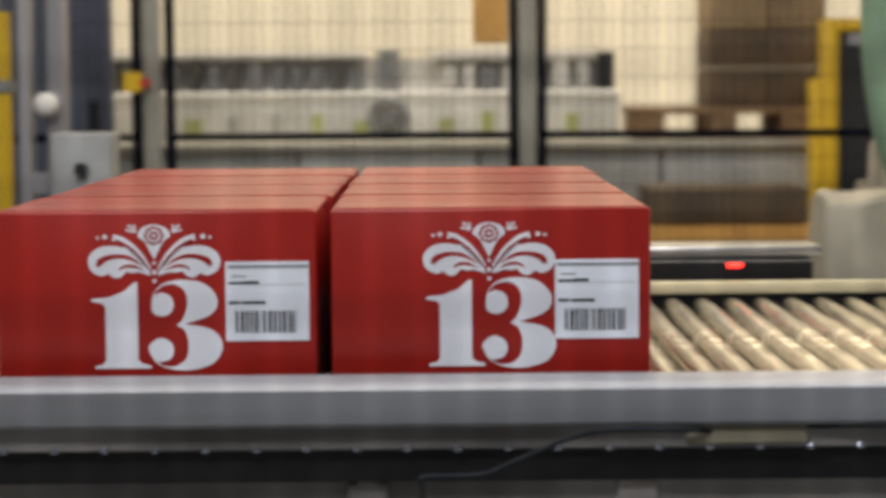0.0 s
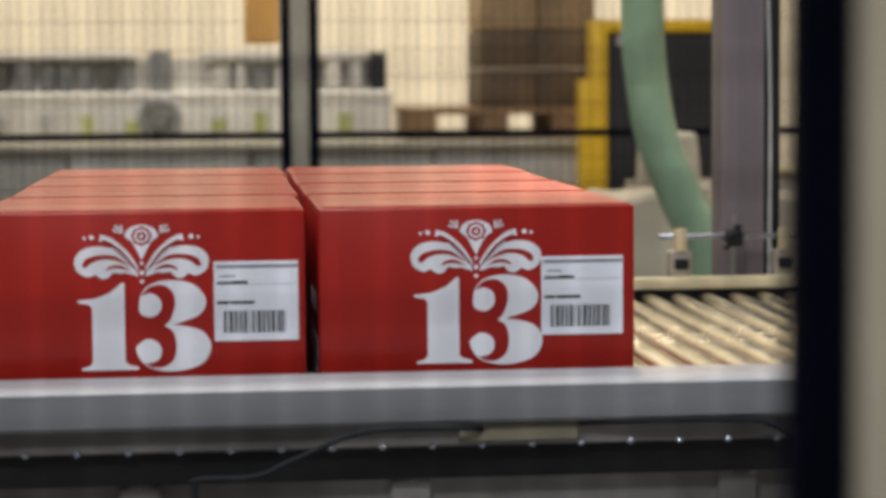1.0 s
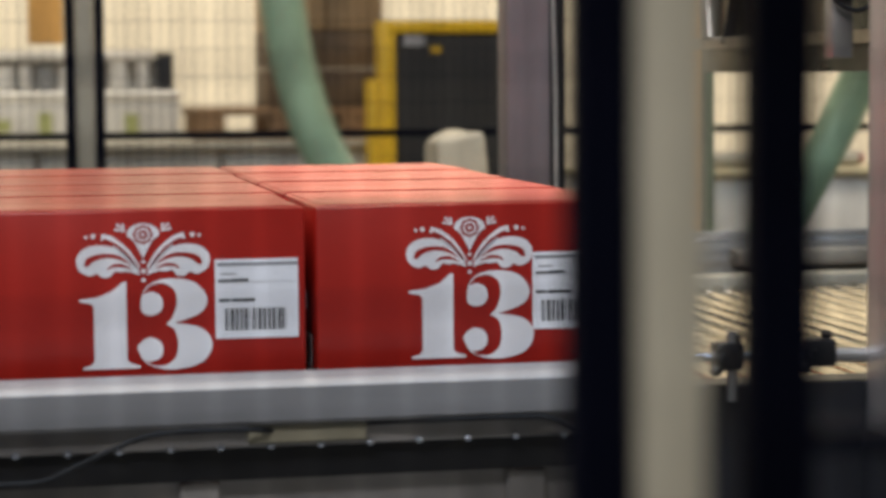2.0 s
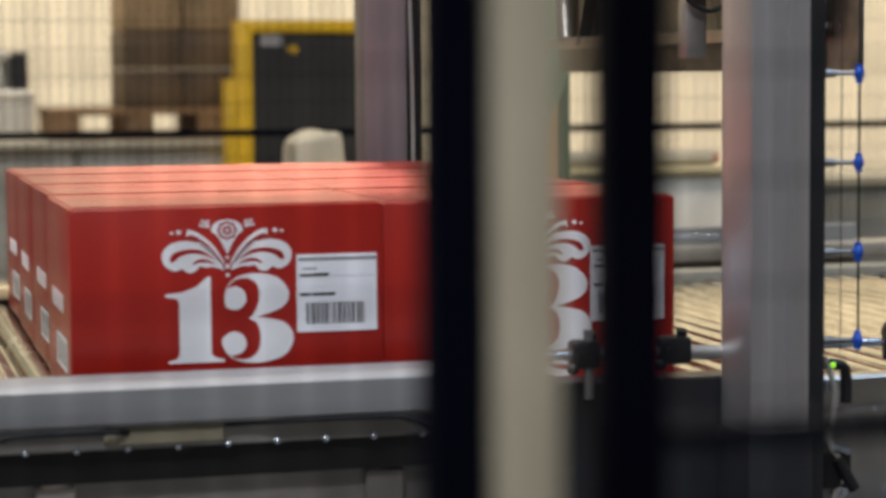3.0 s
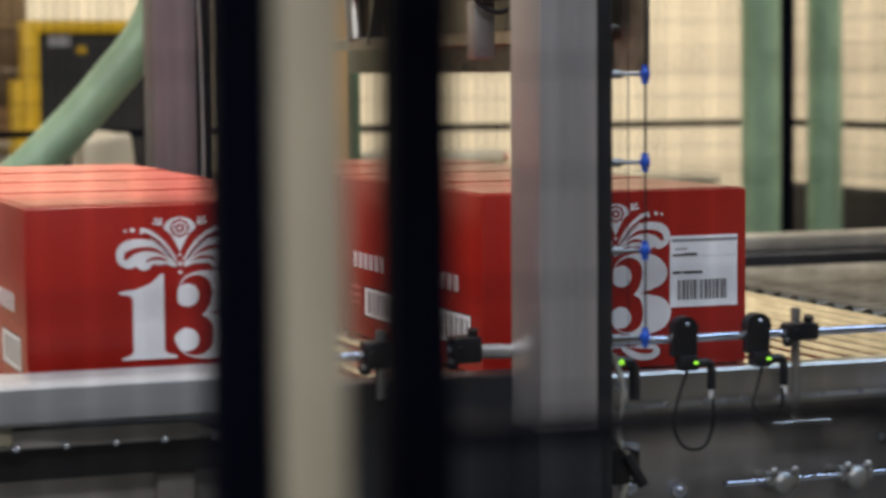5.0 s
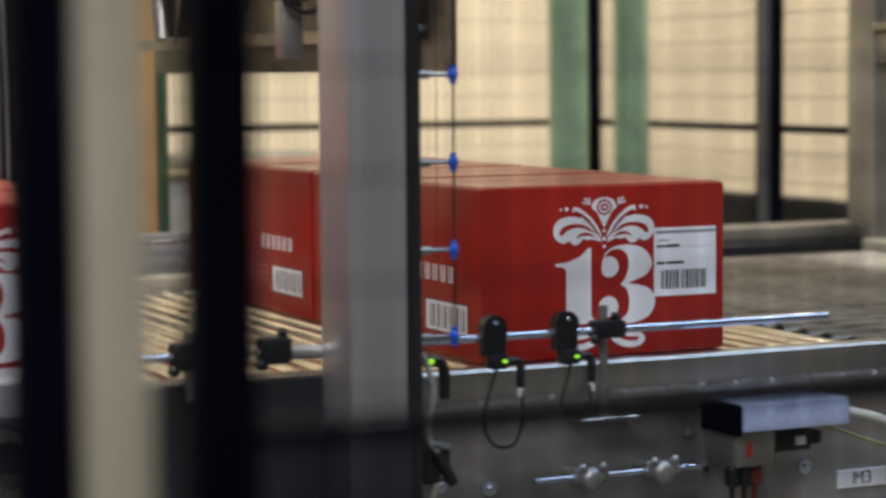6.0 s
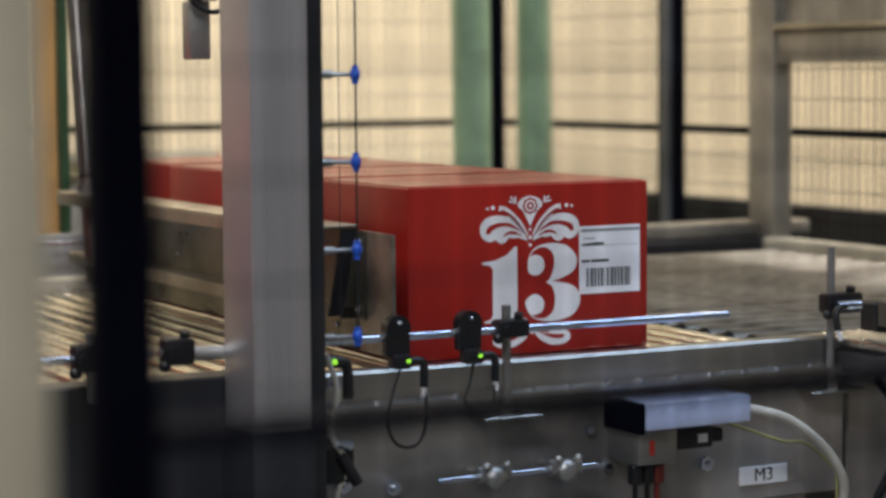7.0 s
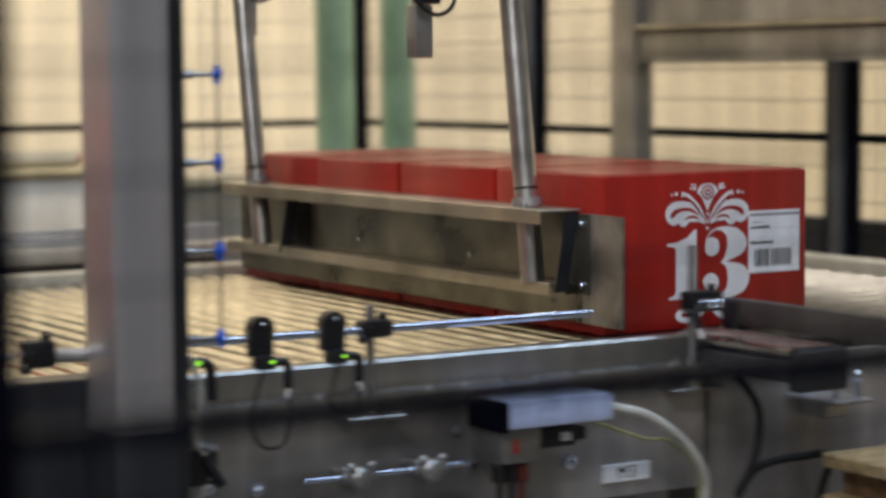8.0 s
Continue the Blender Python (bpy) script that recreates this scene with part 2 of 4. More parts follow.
def figure_three(bm, y):
    """A fat-faced three: two heavy bowls, a cusp between them and ball ends."""
    ox, oz = 0.1875, 0.046
    pts = [(0.008, 0.1), (0.019, 0.1145), (0.042, 0.1205), (0.071, 0.115), (0.087, 0.094), (0.078, 0.0735), (0.046, 0.0615, 1), (0.08, 0.0535),
           (0.0925, 0.032), (0.08, 0.0085), (0.045, -0.0005), (0.014, 0.0075), (0.002, 0.0265), (0.0045, 0.036), (0.0155, 0.043), (0.0275, 0.0385),
           (0.0325, 0.0275), (0.0285, 0.0155), (0.017, 0.011), (0.0115, 0.0125), (0.02, 0.006), (0.035, 0.0055), (0.0475, 0.016), (0.0505, 0.036),
           (0.046, 0.053), (0.036, 0.0595, 1), (0.044, 0.069), (0.0495, 0.088), (0.0465, 0.1055), (0.0335, 0.1145), (0.018, 0.1115), (0.0095, 0.1005),
           (0.019, 0.1035), (0.03, 0.098), (0.033, 0.085), (0.0275, 0.075), (0.0165, 0.072), (0.0065, 0.079)]
    return flat(bm, [(ox + x * 1.02, oz + z * 0.944) for x, z in closed_curve(pts, 5)], y)


def lobe(bm, y, m, flip=False):
    """One big swept petal of the ornament with a scalloped underside; m mirrors it."""
    pts = [(0.004, 0.0, 1), (0.016, 0.022), (0.04, 0.0385), (0.066, 0.0385), (0.08, 0.026), (0.0785, 0.009), (0.066, 0.0005), (0.0565, 0.004, 1),
           (0.049, -0.002), (0.041, -0.001), (0.0345, 0.0065, 1), (0.027, 0.0045), (0.02, 0.0055, 1), (0.012, 0.003)]
    o = closed_curve(pts, 5)
    return flat(bm, [(0.2 + m * x * 0.975, 0.167 + z * 0.95) if not flip else (0.2 + m * x * 0.8, 0.033 - z * 0.55) for x, z in (o if m > 0 else o[::-1])], y)


def stroke(bm, y, pts, w0, w1, n=6):
    path = [(q.x, q.z) for q in smooth_path([(x, 0, z) for x, z in pts], n)]
    left, right = [], []
    for i, (x, z) in enumerate(path):
        a, b = path[max(i - 1, 0)], path[min(i + 1, len(path) - 1)]
        dx, dz = b[0] - a[0], b[1] - a[1]
        d = math.hypot(dx, dz) or 1
        w = (w0 + (w1 - w0) * i / (len(path) - 1)) / 2
        left.append((x - dz / d * w, z + dx / d * w))
        right.append((x + dz / d * w, z - dx / d * w))
    flat(bm, left + right[::-1], y)


def disc(bm, y, x, z, r, n=14, wave=0.0, thick=0.0006):
    flat(bm, [(x + r * (1 + wave * math.cos(8 * a)) * math.cos(a), z + r * (1 + wave * math.cos(8 * a)) * math.sin(a)) for a in (2 * math.pi * i / n for i in range(n))], y, thick)


def make_carton():
    b = B()
    bx(b, 0, CW, 0, CD, 0, CH, 0.004, 2)
    # flaps meet in a seam along the top
    carton = part("carton", b, RED_CARD)
    b = B(); bx(b, 0.006, CW - 0.006, 0.006, CD / 2 - 0.0012, CH - 0.0004, CH + 0.0016, 0.0006, 1)
    part("top_flap", b, RED_CARD, carton)
    b = B(); bx(b, 0.006, CW - 0.006, CD / 2 + 0.0012, CD - 0.006, CH - 0.0004, CH + 0.0016, 0.0006, 1)
    part("top_flap", b, RED_CARD, carton)
    y = -0.0002
    b = B(); figure_one(b, y)
    part("printed_figure", b, WHITE_INK, carton, "large white printed figure 1")
    b = B(); figure_three(b, y)
    part("printed_figure", b, WHITE_INK, carton, "large white printed figure 3")
    b = B()
    for m in (1, -1):
        lobe(b, y, m)
        stroke(b, y, [(0.2 + m * 0.004, 0.176), (0.2 + m * 0.018, 0.197), (0.2 + m * 0.036, 0.212), (0.2 + m * 0.049, 0.2155)], 0.002, 0.0085)
        stroke(b, y, [(0.2 + m * 0.005, 0.172), (0.2 + m * 0.02, 0.191), (0.2 + m * 0.036, 0.2035)], 0.0012, 0.003)
        disc(b, y, 0.2 + m * 0.0585, 0.2165, 0.003)
        disc(b, y, 0.2 + m * 0.067, 0.2155, 0.002)
        for a, l in ((0.3, 0.012), (0.85, 0.013), (1.4, 0.01)):
            c, s = math.cos(a), math.sin(a)
            stroke(b, y, [(0.2 + m * 0.022, 0.2215), (0.2 + m * (0.022 + l * c), 0.2215 + l * s)], 0.0012, 0.003, 2)
    flat(b, closed_curve([(0.2, 0.1875, 1), (0.211, 0.2095), (0.2195, 0.2175), (0.214, 0.2275), (0.2, 0.2315), (0.186, 0.2275), (0.1805, 0.2175), (0.189, 0.2095)], 5), y)
    for z, r in ((0.1835, 0.0022), (0.172, 0.003), (0.161, 0.0025)):
        disc(b, y, 0.2, z, r)
    crest = part("printed_ornament", b, WHITE_INK, carton, "white printed fan-shaped folk ornament")
    crest.scale, crest.location = (1.045, 1, 1), (0.1977 - 0.2 * 1.045, 0, -0.0025)
    for m in (1, -1):
        for pts, dy in (([(0.012, 0.011, 1), (0.03, 0.0245), (0.05, 0.0265), (0.066, 0.0215), (0.0695, 0.0125), (0.065, 0.0115), (0.058, 0.0175), (0.045, 0.0215), (0.03, 0.0195)], 0.0007),
                        ([(0.012, 0.006, 1), (0.025, 0.0135), (0.037, 0.0125), (0.043, 0.0065), (0.035, 0.0095), (0.025, 0.0095)], 0.0007)):
            b = B(); flat(b, [(0.2 + m * x, 0.168 + z) for x, z in closed_curve(pts, 4)], y - dy, 0.0003)
            part("ornament_line", b, RED_CARD, crest)
        b = B(); stroke(b, y - 0.0005, [(0.2 + m * 0.022, 0.1985), (0.2 + m * 0.036, 0.2085), (0.2 + m * 0.046, 0.2125)], 0.001, 0.0025)
        part("ornament_line", b, RED_CARD, crest)
    for k, (r, wave, ink) in enumerate(((0.0115, 0.07, RED_CARD), (0.0085, 0.05, WHITE_INK), (0.0058, 0.0, RED_CARD), (0.0024, 0.0, WHITE_INK))):
        b = B(); disc(b, y - 0.0006 - 0.0003 * k, 0.2, 0.2175, r, 32, wave, 0.0003)
        part("ornament_flower", b, ink, crest)
    for m in (1, -1):
        b = B()
        lobe(b, y, m, True)
        scroll = part("lower_ornament", b, WHITE_INK, carton, "white printed scroll near the lower edge")
        b = B()
        flat(b, closed_curve([(0.2 + m * 0.016, 0.029), (0.2 + m * 0.034, 0.0215), (0.2 + m * 0.05, 0.0205), (0.2 + m * 0.054, 0.0255), (0.2 + m * 0.04, 0.0265), (0.2 + m * 0.026, 0.0285)], 4), y - 0.0007, 0.0003)
        part("ornament_line", b, RED_CARD, scroll)
    b = B(); disc(b, y, 0.2, 0.032, 0.0028)
    part("printed_dot", b, WHITE_INK, carton)
    b = B(); bx(b, 0.2826, 0.3872, -0.0012, 0.0002, 0.081, 0.1804)
    lab = part("shipping_label", b, LABEL_PAPER, carton, "white paper shipping label")
    lab.location = (-0.0024, 0, 0.0014)
    y = -0.0013
    b = B()
    for x0, x1 in ((0.2945, 0.3262), (0.3292, 0.3715)):
        x, k = x0, 0
        while x < x1:
            w = (0.0024, 0.0012, 0.0034, 0.0014, 0.0028)[k % 5]
            flat(b, [(x, 0.091), (min(x + w, x1), 0.091), (min(x + w, x1), 0.1185), (x, 0.1185)], y, 0.0002)
            x, k = x + w + (0.0013, 0.0021, 0.0011)[k % 3], k + 1
    tagged(part("barcode", b, BLACK_INK, lab), kind="stuff")
    for x0, x1, z0, z1 in ((0.2855, 0.3865, 0.172, 0.1762), (0.2865, 0.3035, 0.1525, 0.1552), (0.304, 0.3245, 0.1525, 0.156), (0.2865, 0.3005, 0.1272, 0.131), (0.3025, 0.3325, 0.1272, 0.131)):
        b = B(); flat(b, [(x0, z0), (x1, z0), (x1, z1), (x0, z1)], y, 0.0002)
        part("text_bar", b, BLACK_INK if z0 < 0.16 else GREY_INK, lab)
    b = B(); flat(b, [(0.2865, 0.1512), (0.384, 0.1512), (0.384, 0.1518), (0.2865, 0.1518)], y, 0.0002)
    flat(b, [(0.29, 0.161), (0.309, 0.161), (0.309, 0.163), (0.29, 0.163)], y, 0.0002)
    part("thin_rule", b, GREY_INK, lab)
    # end face: plain word bars and a white code strip
    b = B(); bx(b, -0.0005, 0.0004, 0.0402, 0.1818, 0.0332, 0.0798)
    part("strip_border", b, BLACK_INK, carton)
    b = B(); bx(b, -0.0008, 0.0004, 0.042, 0.18, 0.035, 0.078)
    strip = part("code_strip", b, LABEL_PAPER, carton, "white strip with black bars")
    b = B()
    yy, k = 0.05, 0
    while yy < 0.168:
        w = (0.0042, 0.0026, 0.0055, 0.0032)[k % 4]
        bx(b, -0.0009, -0.0007, yy, yy + w, 0.04, 0.073)
        yy, k = yy + w + (0.005, 0.0075)[k % 2], k + 1
    tagged(part("barcode", b, BLACK_INK, strip), kind="stuff")
    for i in range(6):
        y0 = 0.088 + i * 0.0265
        b = B()
        bx(b, -0.0007, 0.0004, y0, y0 + 0.007, 0.107, 0.131)
        bx(b, -0.0007, 0.0004, y0 + 0.0125, y0 + 0.016, 0.107, 0.131)
        bx(b, -0.0007, 0.0004, y0, y0 + 0.016, 0.107, 0.1095)
        bx(b, -0.0007, 0.0004, y0, y0 + 0.016, 0.1175, 0.12)
        part("brand_bar", b, WHITE_INK, carton, "pale bar of the brand mark")
    for i, (y0, y1) in enumerate(((0.205, 0.255), (0.2, 0.262), (0.208, 0.25))):
        b = B(); bx(b, -0.0006, 0.0004, y0, y1, 0.074 - i * 0.0125, 0.0775 - i * 0.0125)
        part("text_bar", b, PINK_INK, carton)
    return tagged(carton, "red cardboard carton with white printed 13 and label", "carton", "cartons on the conveyor")


CARTONS = []


def cartons():
    first = make_carton()
    rnd = random.Random(4)
    for col in range(2):
        for row in range(4):
            ob = first if (col, row) == (0, 0) else copy_thing(first, Matrix())
            dx, dy, turn = (0, 0, 0) if row == 0 else (rnd.uniform(0.004, 0.012) if col else rnd.uniform(-0.004, 0.004), 0.002, rnd.uniform(-0.5, 0.5))
            tip = 0 if row == 0 else -rnd.uniform(0.1, 0.27)
            if col == 1 and row == 0:
                for child in ob.children:
                    if child.name.startswith("shipping_label"):
                        child.location.x += 0.006
            CARTONS.append((ob, col, row, dx, row * (CD + 0.004) + dy, turn, tip))


cartons()


# ---- roller conveyors ----
def rollers_on(parent, x0, x1, pitch, y0, y1, steel=None, r=0.0225):
    me = None
    x = x0
    while x < x1:
        if me is None:
            b = B()
            cyl(b, (0, y0, 0), (0, y1, 0), r, 14)
            cyl(b, (0, y0 - 0.012, 0), (0, y1 + 0.012, 0), 0.006, 8)
            me = mesh_from("roller", b, steel or ROLLER_STEEL)
        ob = new("roller", me)
        ob.parent = parent
        ob.location = (x, 0, ROLL_Z - r)
        x += pitch


def bolt_row(parent, x0, x1, pitch, y, z, r=0.005):
    me = None
    x = x0
    while x < x1:
        if me is None:
            b = B()
            cyl(b, (0, 0, 0), (0, -0.004, 0), r, 6)
            ball(b, (0, -0.004, 0), r * 0.7, 8, 5)
            me = mesh_from("bolt", b, CHROME)
        ob = new("bolt", me)
        ob.parent = parent
        ob.location = (x, y, z)
        x += pitch


def legs_on(parent, xs, ys, top):
    for x, y in itertools.product(xs, ys):
        b = B()
        bx(b, x - 0.03, x + 0.03, y - 0.03, y + 0.03, 0.012, top, 0.004, 1)
        leg = part("leg", b, GALV, parent)
        b = B()
        bx(b, x - 0.05, x + 0.05, y - 0.05, y + 0.05, 0.0, 0.012, 0.002, 1)
        part("foot_plate", b, GALV, leg)


def infeed_conveyor():
    c = base("roller_conveyor", (0, 0, 0), "infeed roller conveyor with a grey steel side rail", "conveyor", "roller conveyors")
    x0, x1 = -2.2, 0.80
    b = B()
    # rolled top lip, face and inward foot of the near rail
    prof = [(2.70, 0.897), (2.645, 0.897), (2.628, 0.8945), (2.62, 0.888), (2.62, 0.848), (2.624, 0.843), (2.66, 0.843), (2.66, 0.847), (2.626, 0.85),
            (2.626, 0.885), (2.632, 0.89), (2.645, 0.8925), (2.70, 0.8925)]
    a = [b.verts.new((x0, y, z)) for y, z in prof]
    d = [b.verts.new((x1, y, z)) for y, z in prof]
    n = len(prof)
    for i in range(n):
        b.faces.new((a[i], a[(i + 1) % n], d[(i + 1) % n], d[i]))
    b.faces.new(a)
    b.faces.new(d[::-1])
    part("side_rail", b, RAIL_PAINT, c, "grey steel side rail with a rolled edge")
    # the plate's black is the shadow below the rail, put into its colour
    b = B(); bx(b, x0, x1, 2.664, 2.676, 0.77, 0.892)
    part("side_plate", b, BLACK_PLASTIC, c)
    b = B(); bx(b, x0, x1, 2.69, 2.705, 0.5, 0.768, 0.002, 1)
    part("lower_panel", b, GALV, c, "blue-grey lower panel")
    for x in (-1.42, -0.77, -0.12, 0.21, 0.62):
        b = B(); bx(b, x, x + 0.05, 2.678, 2.69, 0.5, 0.766, 0.003, 1)
        part("stiffener", b, GALV, c)
    b = B(); bx(b, x0, x1, 2.646, 2.662, 0.812, 0.842, 0.002, 1)
    rail = part("lower_strip", b, GALV, c, "dull galvanised strip below the rail")
    bolt_row(rail, x0 + 0.03, x1, 0.0607, 2.645, 0.814, 0.0045)
    b = B(); bx(b, 0.29, 0.435, 2.634, 2.645, 0.818, 0.841, 0.002, 1)
    part("cover_plate", b, mat("dull_beige_plate", (0.3, 0.28, 0.21), 0.5), c, "beige cover plate")
    b = B(); bx(b, x0, 1.118, 4.085, 4.12, 0.854, 0.878, 0.006, 2)
    part("side_rail", b, CREAM_RAIL, c, "cream far side rail")
    b = B(); bx(b, x0, 1.118, 4.1, 4.115, 0.77, 0.853)
    part("inner_plate", b, BLACK_PLASTIC, c)
    rollers_on(c, x0 + 0.04, x1 - 0.01, 0.055, 2.69, 4.07)
    rollers_on(c, x0 + 0.04 + 0.055 * 54, 1.1, 0.055, 2.735, 4.07)
    b = B(); bx(b, x0, x1, 2.74, 4.0, 0.60, 0.64)
    part("drip_tray", b, DARK_METAL, c)
    legs_on(c, (-1.9, -0.6, 0.7), (2.74, 4.06), 0.79)


def outfeed_conveyor():
    c = base("roller_conveyor", (0, 0, 0), "motor-driven roller conveyor with a galvanised side panel", "conveyor", "roller conveyors")
    x0, x1 = 0.83, 2.13
    b = B()
    prof = [(2.735, 0.852), (2.70, 0.853), (2.696, 0.849), (2.696, 0.812), (2.678, 0.807), (2.678, 0.801), (2.702, 0.801), (2.702, 0.846), (2.735, 0.847)]
    a = [b.verts.new((1.185, y, z)) for y, z in prof]
    d = [b.verts.new((x1, y, z)) for y, z in prof]
    n = len(prof)
    for i in range(n):
        b.faces.new((a[i], a[(i + 1) % n], d[(i + 1) % n], d[i]))
    b.faces.new(a)
    b.faces.new(d[::-1])
    rail = part("side_rail", b, STEEL, c, "bright steel edge rail")
    bolt_row(rail, 1.2, x1, 0.0607, 2.684, 0.811, 0.004)
    b = B(); bx(b, 1.185, x1, 2.705, 2.72, 0.61, 0.80, 0.002, 1)
    part("side_panel", b, GALV, c, "galvanised side panel")
    # shaded stretch of the conveyor side: added cover, shade put into its near-black
    b = B(); bx(b, x0, 1.183, 2.66, 2.72, 0.5, 0.866, 0.003, 1)
    part("transfer_cover", b, NIGHT_PAINT, c, "transfer cover, near-black for the shade on it")
    b = B(); bx(b, 1.122, x1, 4.09, 4.16, 0.80, 0.866, 0.006, 2)
    part("side_rail", b, BEIGE_POST, c, "cream far side rail")
    rollers_on(c, 1.13, 1.985, 0.0465, 2.745, 4.08, DRIVEN_ROLLER, r=0.0138)
    b = B(); bx(b, x0, x1, 2.78, 4.0, 0.60, 0.64)
    part("drip_tray", b, DARK_METAL, c)
    legs_on(c, (0.95, 2.05), (2.76, 4.08), 0.8)
    b = B(); bx(b, 1.933, 2.022, 2.7015, 2.7045, 0.634, 0.662, 0.001, 1)
    plate = part("number_plate", b, LABEL_PAPER, c, "white plate lettered M3")
    cu = bpy.data.curves.new("letters", "FONT")
    cu.body, cu.size, cu.align_x, cu.align_y, cu.extrude = "M3", 0.028, "CENTER", "CENTER", 0.0003
    tmp = new("lettering", cu)
    dg = bpy.context.evaluated_depsgraph_get()
    me = bpy.data.meshes.new_from_object(tmp.evaluated_get(dg))
    bpy.data.objects.remove(tmp)
    me.materials.clear()
    me.materials.append(BLACK_INK)
    ob = new("lettering", me)
    ob.parent = plate
    ob.matrix_local = pose(1.9775, 2.7011, 0.648, 90, 0, 0)


infeed_conveyor()
outfeed_conveyor()


def palletiser_bed():
    c = base("palletiser_table", (0, 0, 0), "wide steel roller table of the palletiser", "machine table")
    # black here paints in the shadow line below the back beam
    b = B(); bx(b, 2.135, 3.06, 4.16, 4.24, 0.82, 0.871, 0.004, 1)
    part("edge_rail", b, NIGHT_PAINT, c, "back rail, black for the shadow under the beam")
    b = B(); bx(b, 1.45, 3.2, 4.20, 4.30, 0.872, 0.905, 0.006, 2)
    part("back_beam", b, RUST_BEAM, c, "stained grey back beam")
    b = B(); bx(b, 3.03, 3.09, 2.75, 4.16, 0.82, 0.872, 0.004, 1)
    part("edge_rail", b, BEIGE_POST, c, "cream edge rail")
    b = B(); bx(b, 2.16, 3.02, 2.78, 4.15, 0.78, 0.80)
    part("deck", b, DARK_METAL, c)
    b = B(); bx(b, 2.16, 3.06, 2.735, 2.75, 0.55, 0.80, 0.003, 1)
    part("side_panel", b, GALV, c)
    # long rollers that lie across, with black end caps
    b = B(); cyl(b, (2.022, 0, 0), (3.025, 0, 0), 0.025, 16)
    long_roller = mesh_from("roller", b, BED_ROLLER)
    b = B(); cyl(b, (1.998, 0, 0), (2.022, 0, 0), 0.0155, 14, 0.024)
    ball(b, (2.004, 0, 0.004), 0.0165, 12, 8)
    cap = mesh_from("end_cap", b, mat("glossy_black_cap", (0.008, 0.008, 0.009), 0.16))
    b = B(); ball(b, (1.99, 0, 0.002), 0.007, 8, 6)
    pin = mesh_from("axle_pin", b, CHROME)
    for i in range(21):
        ob = new("roller", long_roller)
        ob.parent, ob.location = c, (0, 2.795 + i * 0.065, 0.825)
        for name, me in (("end_cap", cap), ("axle_pin", pin)):
            e = new(name, me)
            e.parent = ob
    b = B(); bx(b, 1.99, 1.996, 2.77, 4.1, 0.7, 0.83, 0.001, 1)
    part("bearing_strip", b, GALV, c)
    legs_on(c, (2.3, 2.95), (2.8, 4.1), 0.8)


palletiser_bed()


# ---- posts and fences ----
def profile_post(name, x0, x1, y0, y1, z1, label, material=None):
    b = B()
    bx(b, x0, x1, y0, y1, 0.012, z1, 0.004, 2)
    post = tagged(part(name, b, material or ALU), label, "post")
    w = x1 - x0
    for k in (0.32, 0.68):
        b = B(); bx(b, x0 + w * k - 0.005, x0 + w * k + 0.005, y0 - 0.0015, y0 + 0.004, 0.02, z1 - 0.01)
        part("slot_strip", b, material or ALU, post)
    b = B(); bx(b, x0 - 0.03, x1 + 0.03, y0 - 0.03, y1 + 0.03, 0.0, 0.012, 0.002, 1)
    part("foot_plate", b, GALV, post)
    return post


tall_post = profile_post("machine_post", 1.086, 1.166, 2.555, 2.655, 2.9, "tall grey aluminium machine post beside the conveyor")
# box around the post that makes it darker below z 0.805
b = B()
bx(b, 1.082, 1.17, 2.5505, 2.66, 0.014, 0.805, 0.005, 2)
part("lower_sleeve", b, NIGHT_PAINT, tall_post, "darker lower part of the post")
profile_post("machine_post", 0.977, 1.062, 4.2, 4.29, 2.9, "tall purple-grey steel post behind the conveyor", COLUMN_PAINT)


b = B(); bx(b, 1.066, 1.1, 4.22, 4.285, 0.0, 2.9, 0.004, 1)
duct = tagged(part("cable_duct", b, NIGHT_PAINT), "black upright cable duct beside the steel post", "cable duct")
for dx in (0.004, 0.02):
    b = B(); tube(b, [(1.07 + dx + 0.004 * math.sin(2.1 * k + 90 * dx), 4.212, 0.3 * k) for k in range(10)], 0.004, 8, 6)
    part("cable", b, GREY_CABLE if dx < 0.01 else CABLE, duct)


def wire_mesh(bm, x0, x1, z0, z1, y, px, pz, r, axis="x"):
    n = max(1, round((x1 - x0) / px))
    for i in range(n + 1):
        u = x0 + (x1 - x0) * i / n
        cyl(bm, (u, y, z0) if axis == "x" else (y, u, z0), (u, y, z1) if axis == "x" else (y, u, z1), r, 5)
    n = max(1, round((z1 - z0) / pz))
    for i in range(n + 1):
        w = z0 + (z1 - z0) * i / n
        cyl(bm, (x0, y + 2 * r, w) if axis == "x" else (y + 2 * r, x0, w), (x1, y + 2 * r, w) if axis == "x" else (y + 2 * r, x1, w), r, 5)


def fence_panel(label, u0, u1, z0, z1, y, axis, mid, group, px=0.03, pz=0.075, r=0.00125, stile=0.028, rail=0.026):
    f = base("safety_fence", (0, 0, 0), label, "fence", group)

    def bar(a0, a1, c0, c1):
        b = B()
        if axis == "x":
            bx(b, a0, a1, y - 0.012, y + 0.012, c0, c1, 0.002, 1)
        else:
            bx(b, y - 0.012, y + 0.012, a0, a1, c0, c1, 0.002, 1)
        return b
    part("stile", bar(u0, u0 + stile, z0, z1), BLACK_PAINT, f)
    part("stile", bar(u1 - stile, u1, z0, z1), BLACK_PAINT, f)
    for c in (z0, *mid, z1 - rail):
        part("rail", bar(u0 + stile, u1 - stile, c, c + rail), BLACK_PAINT, f)
    b = B()
    wire_mesh(b, u0 + stile, u1 - stile, z0 + 0.02, z1 - 0.02, y, px, pz, r, axis)
    part("wire_mesh", b, BLACK_PAINT, f, "fine black wire mesh")
    return f


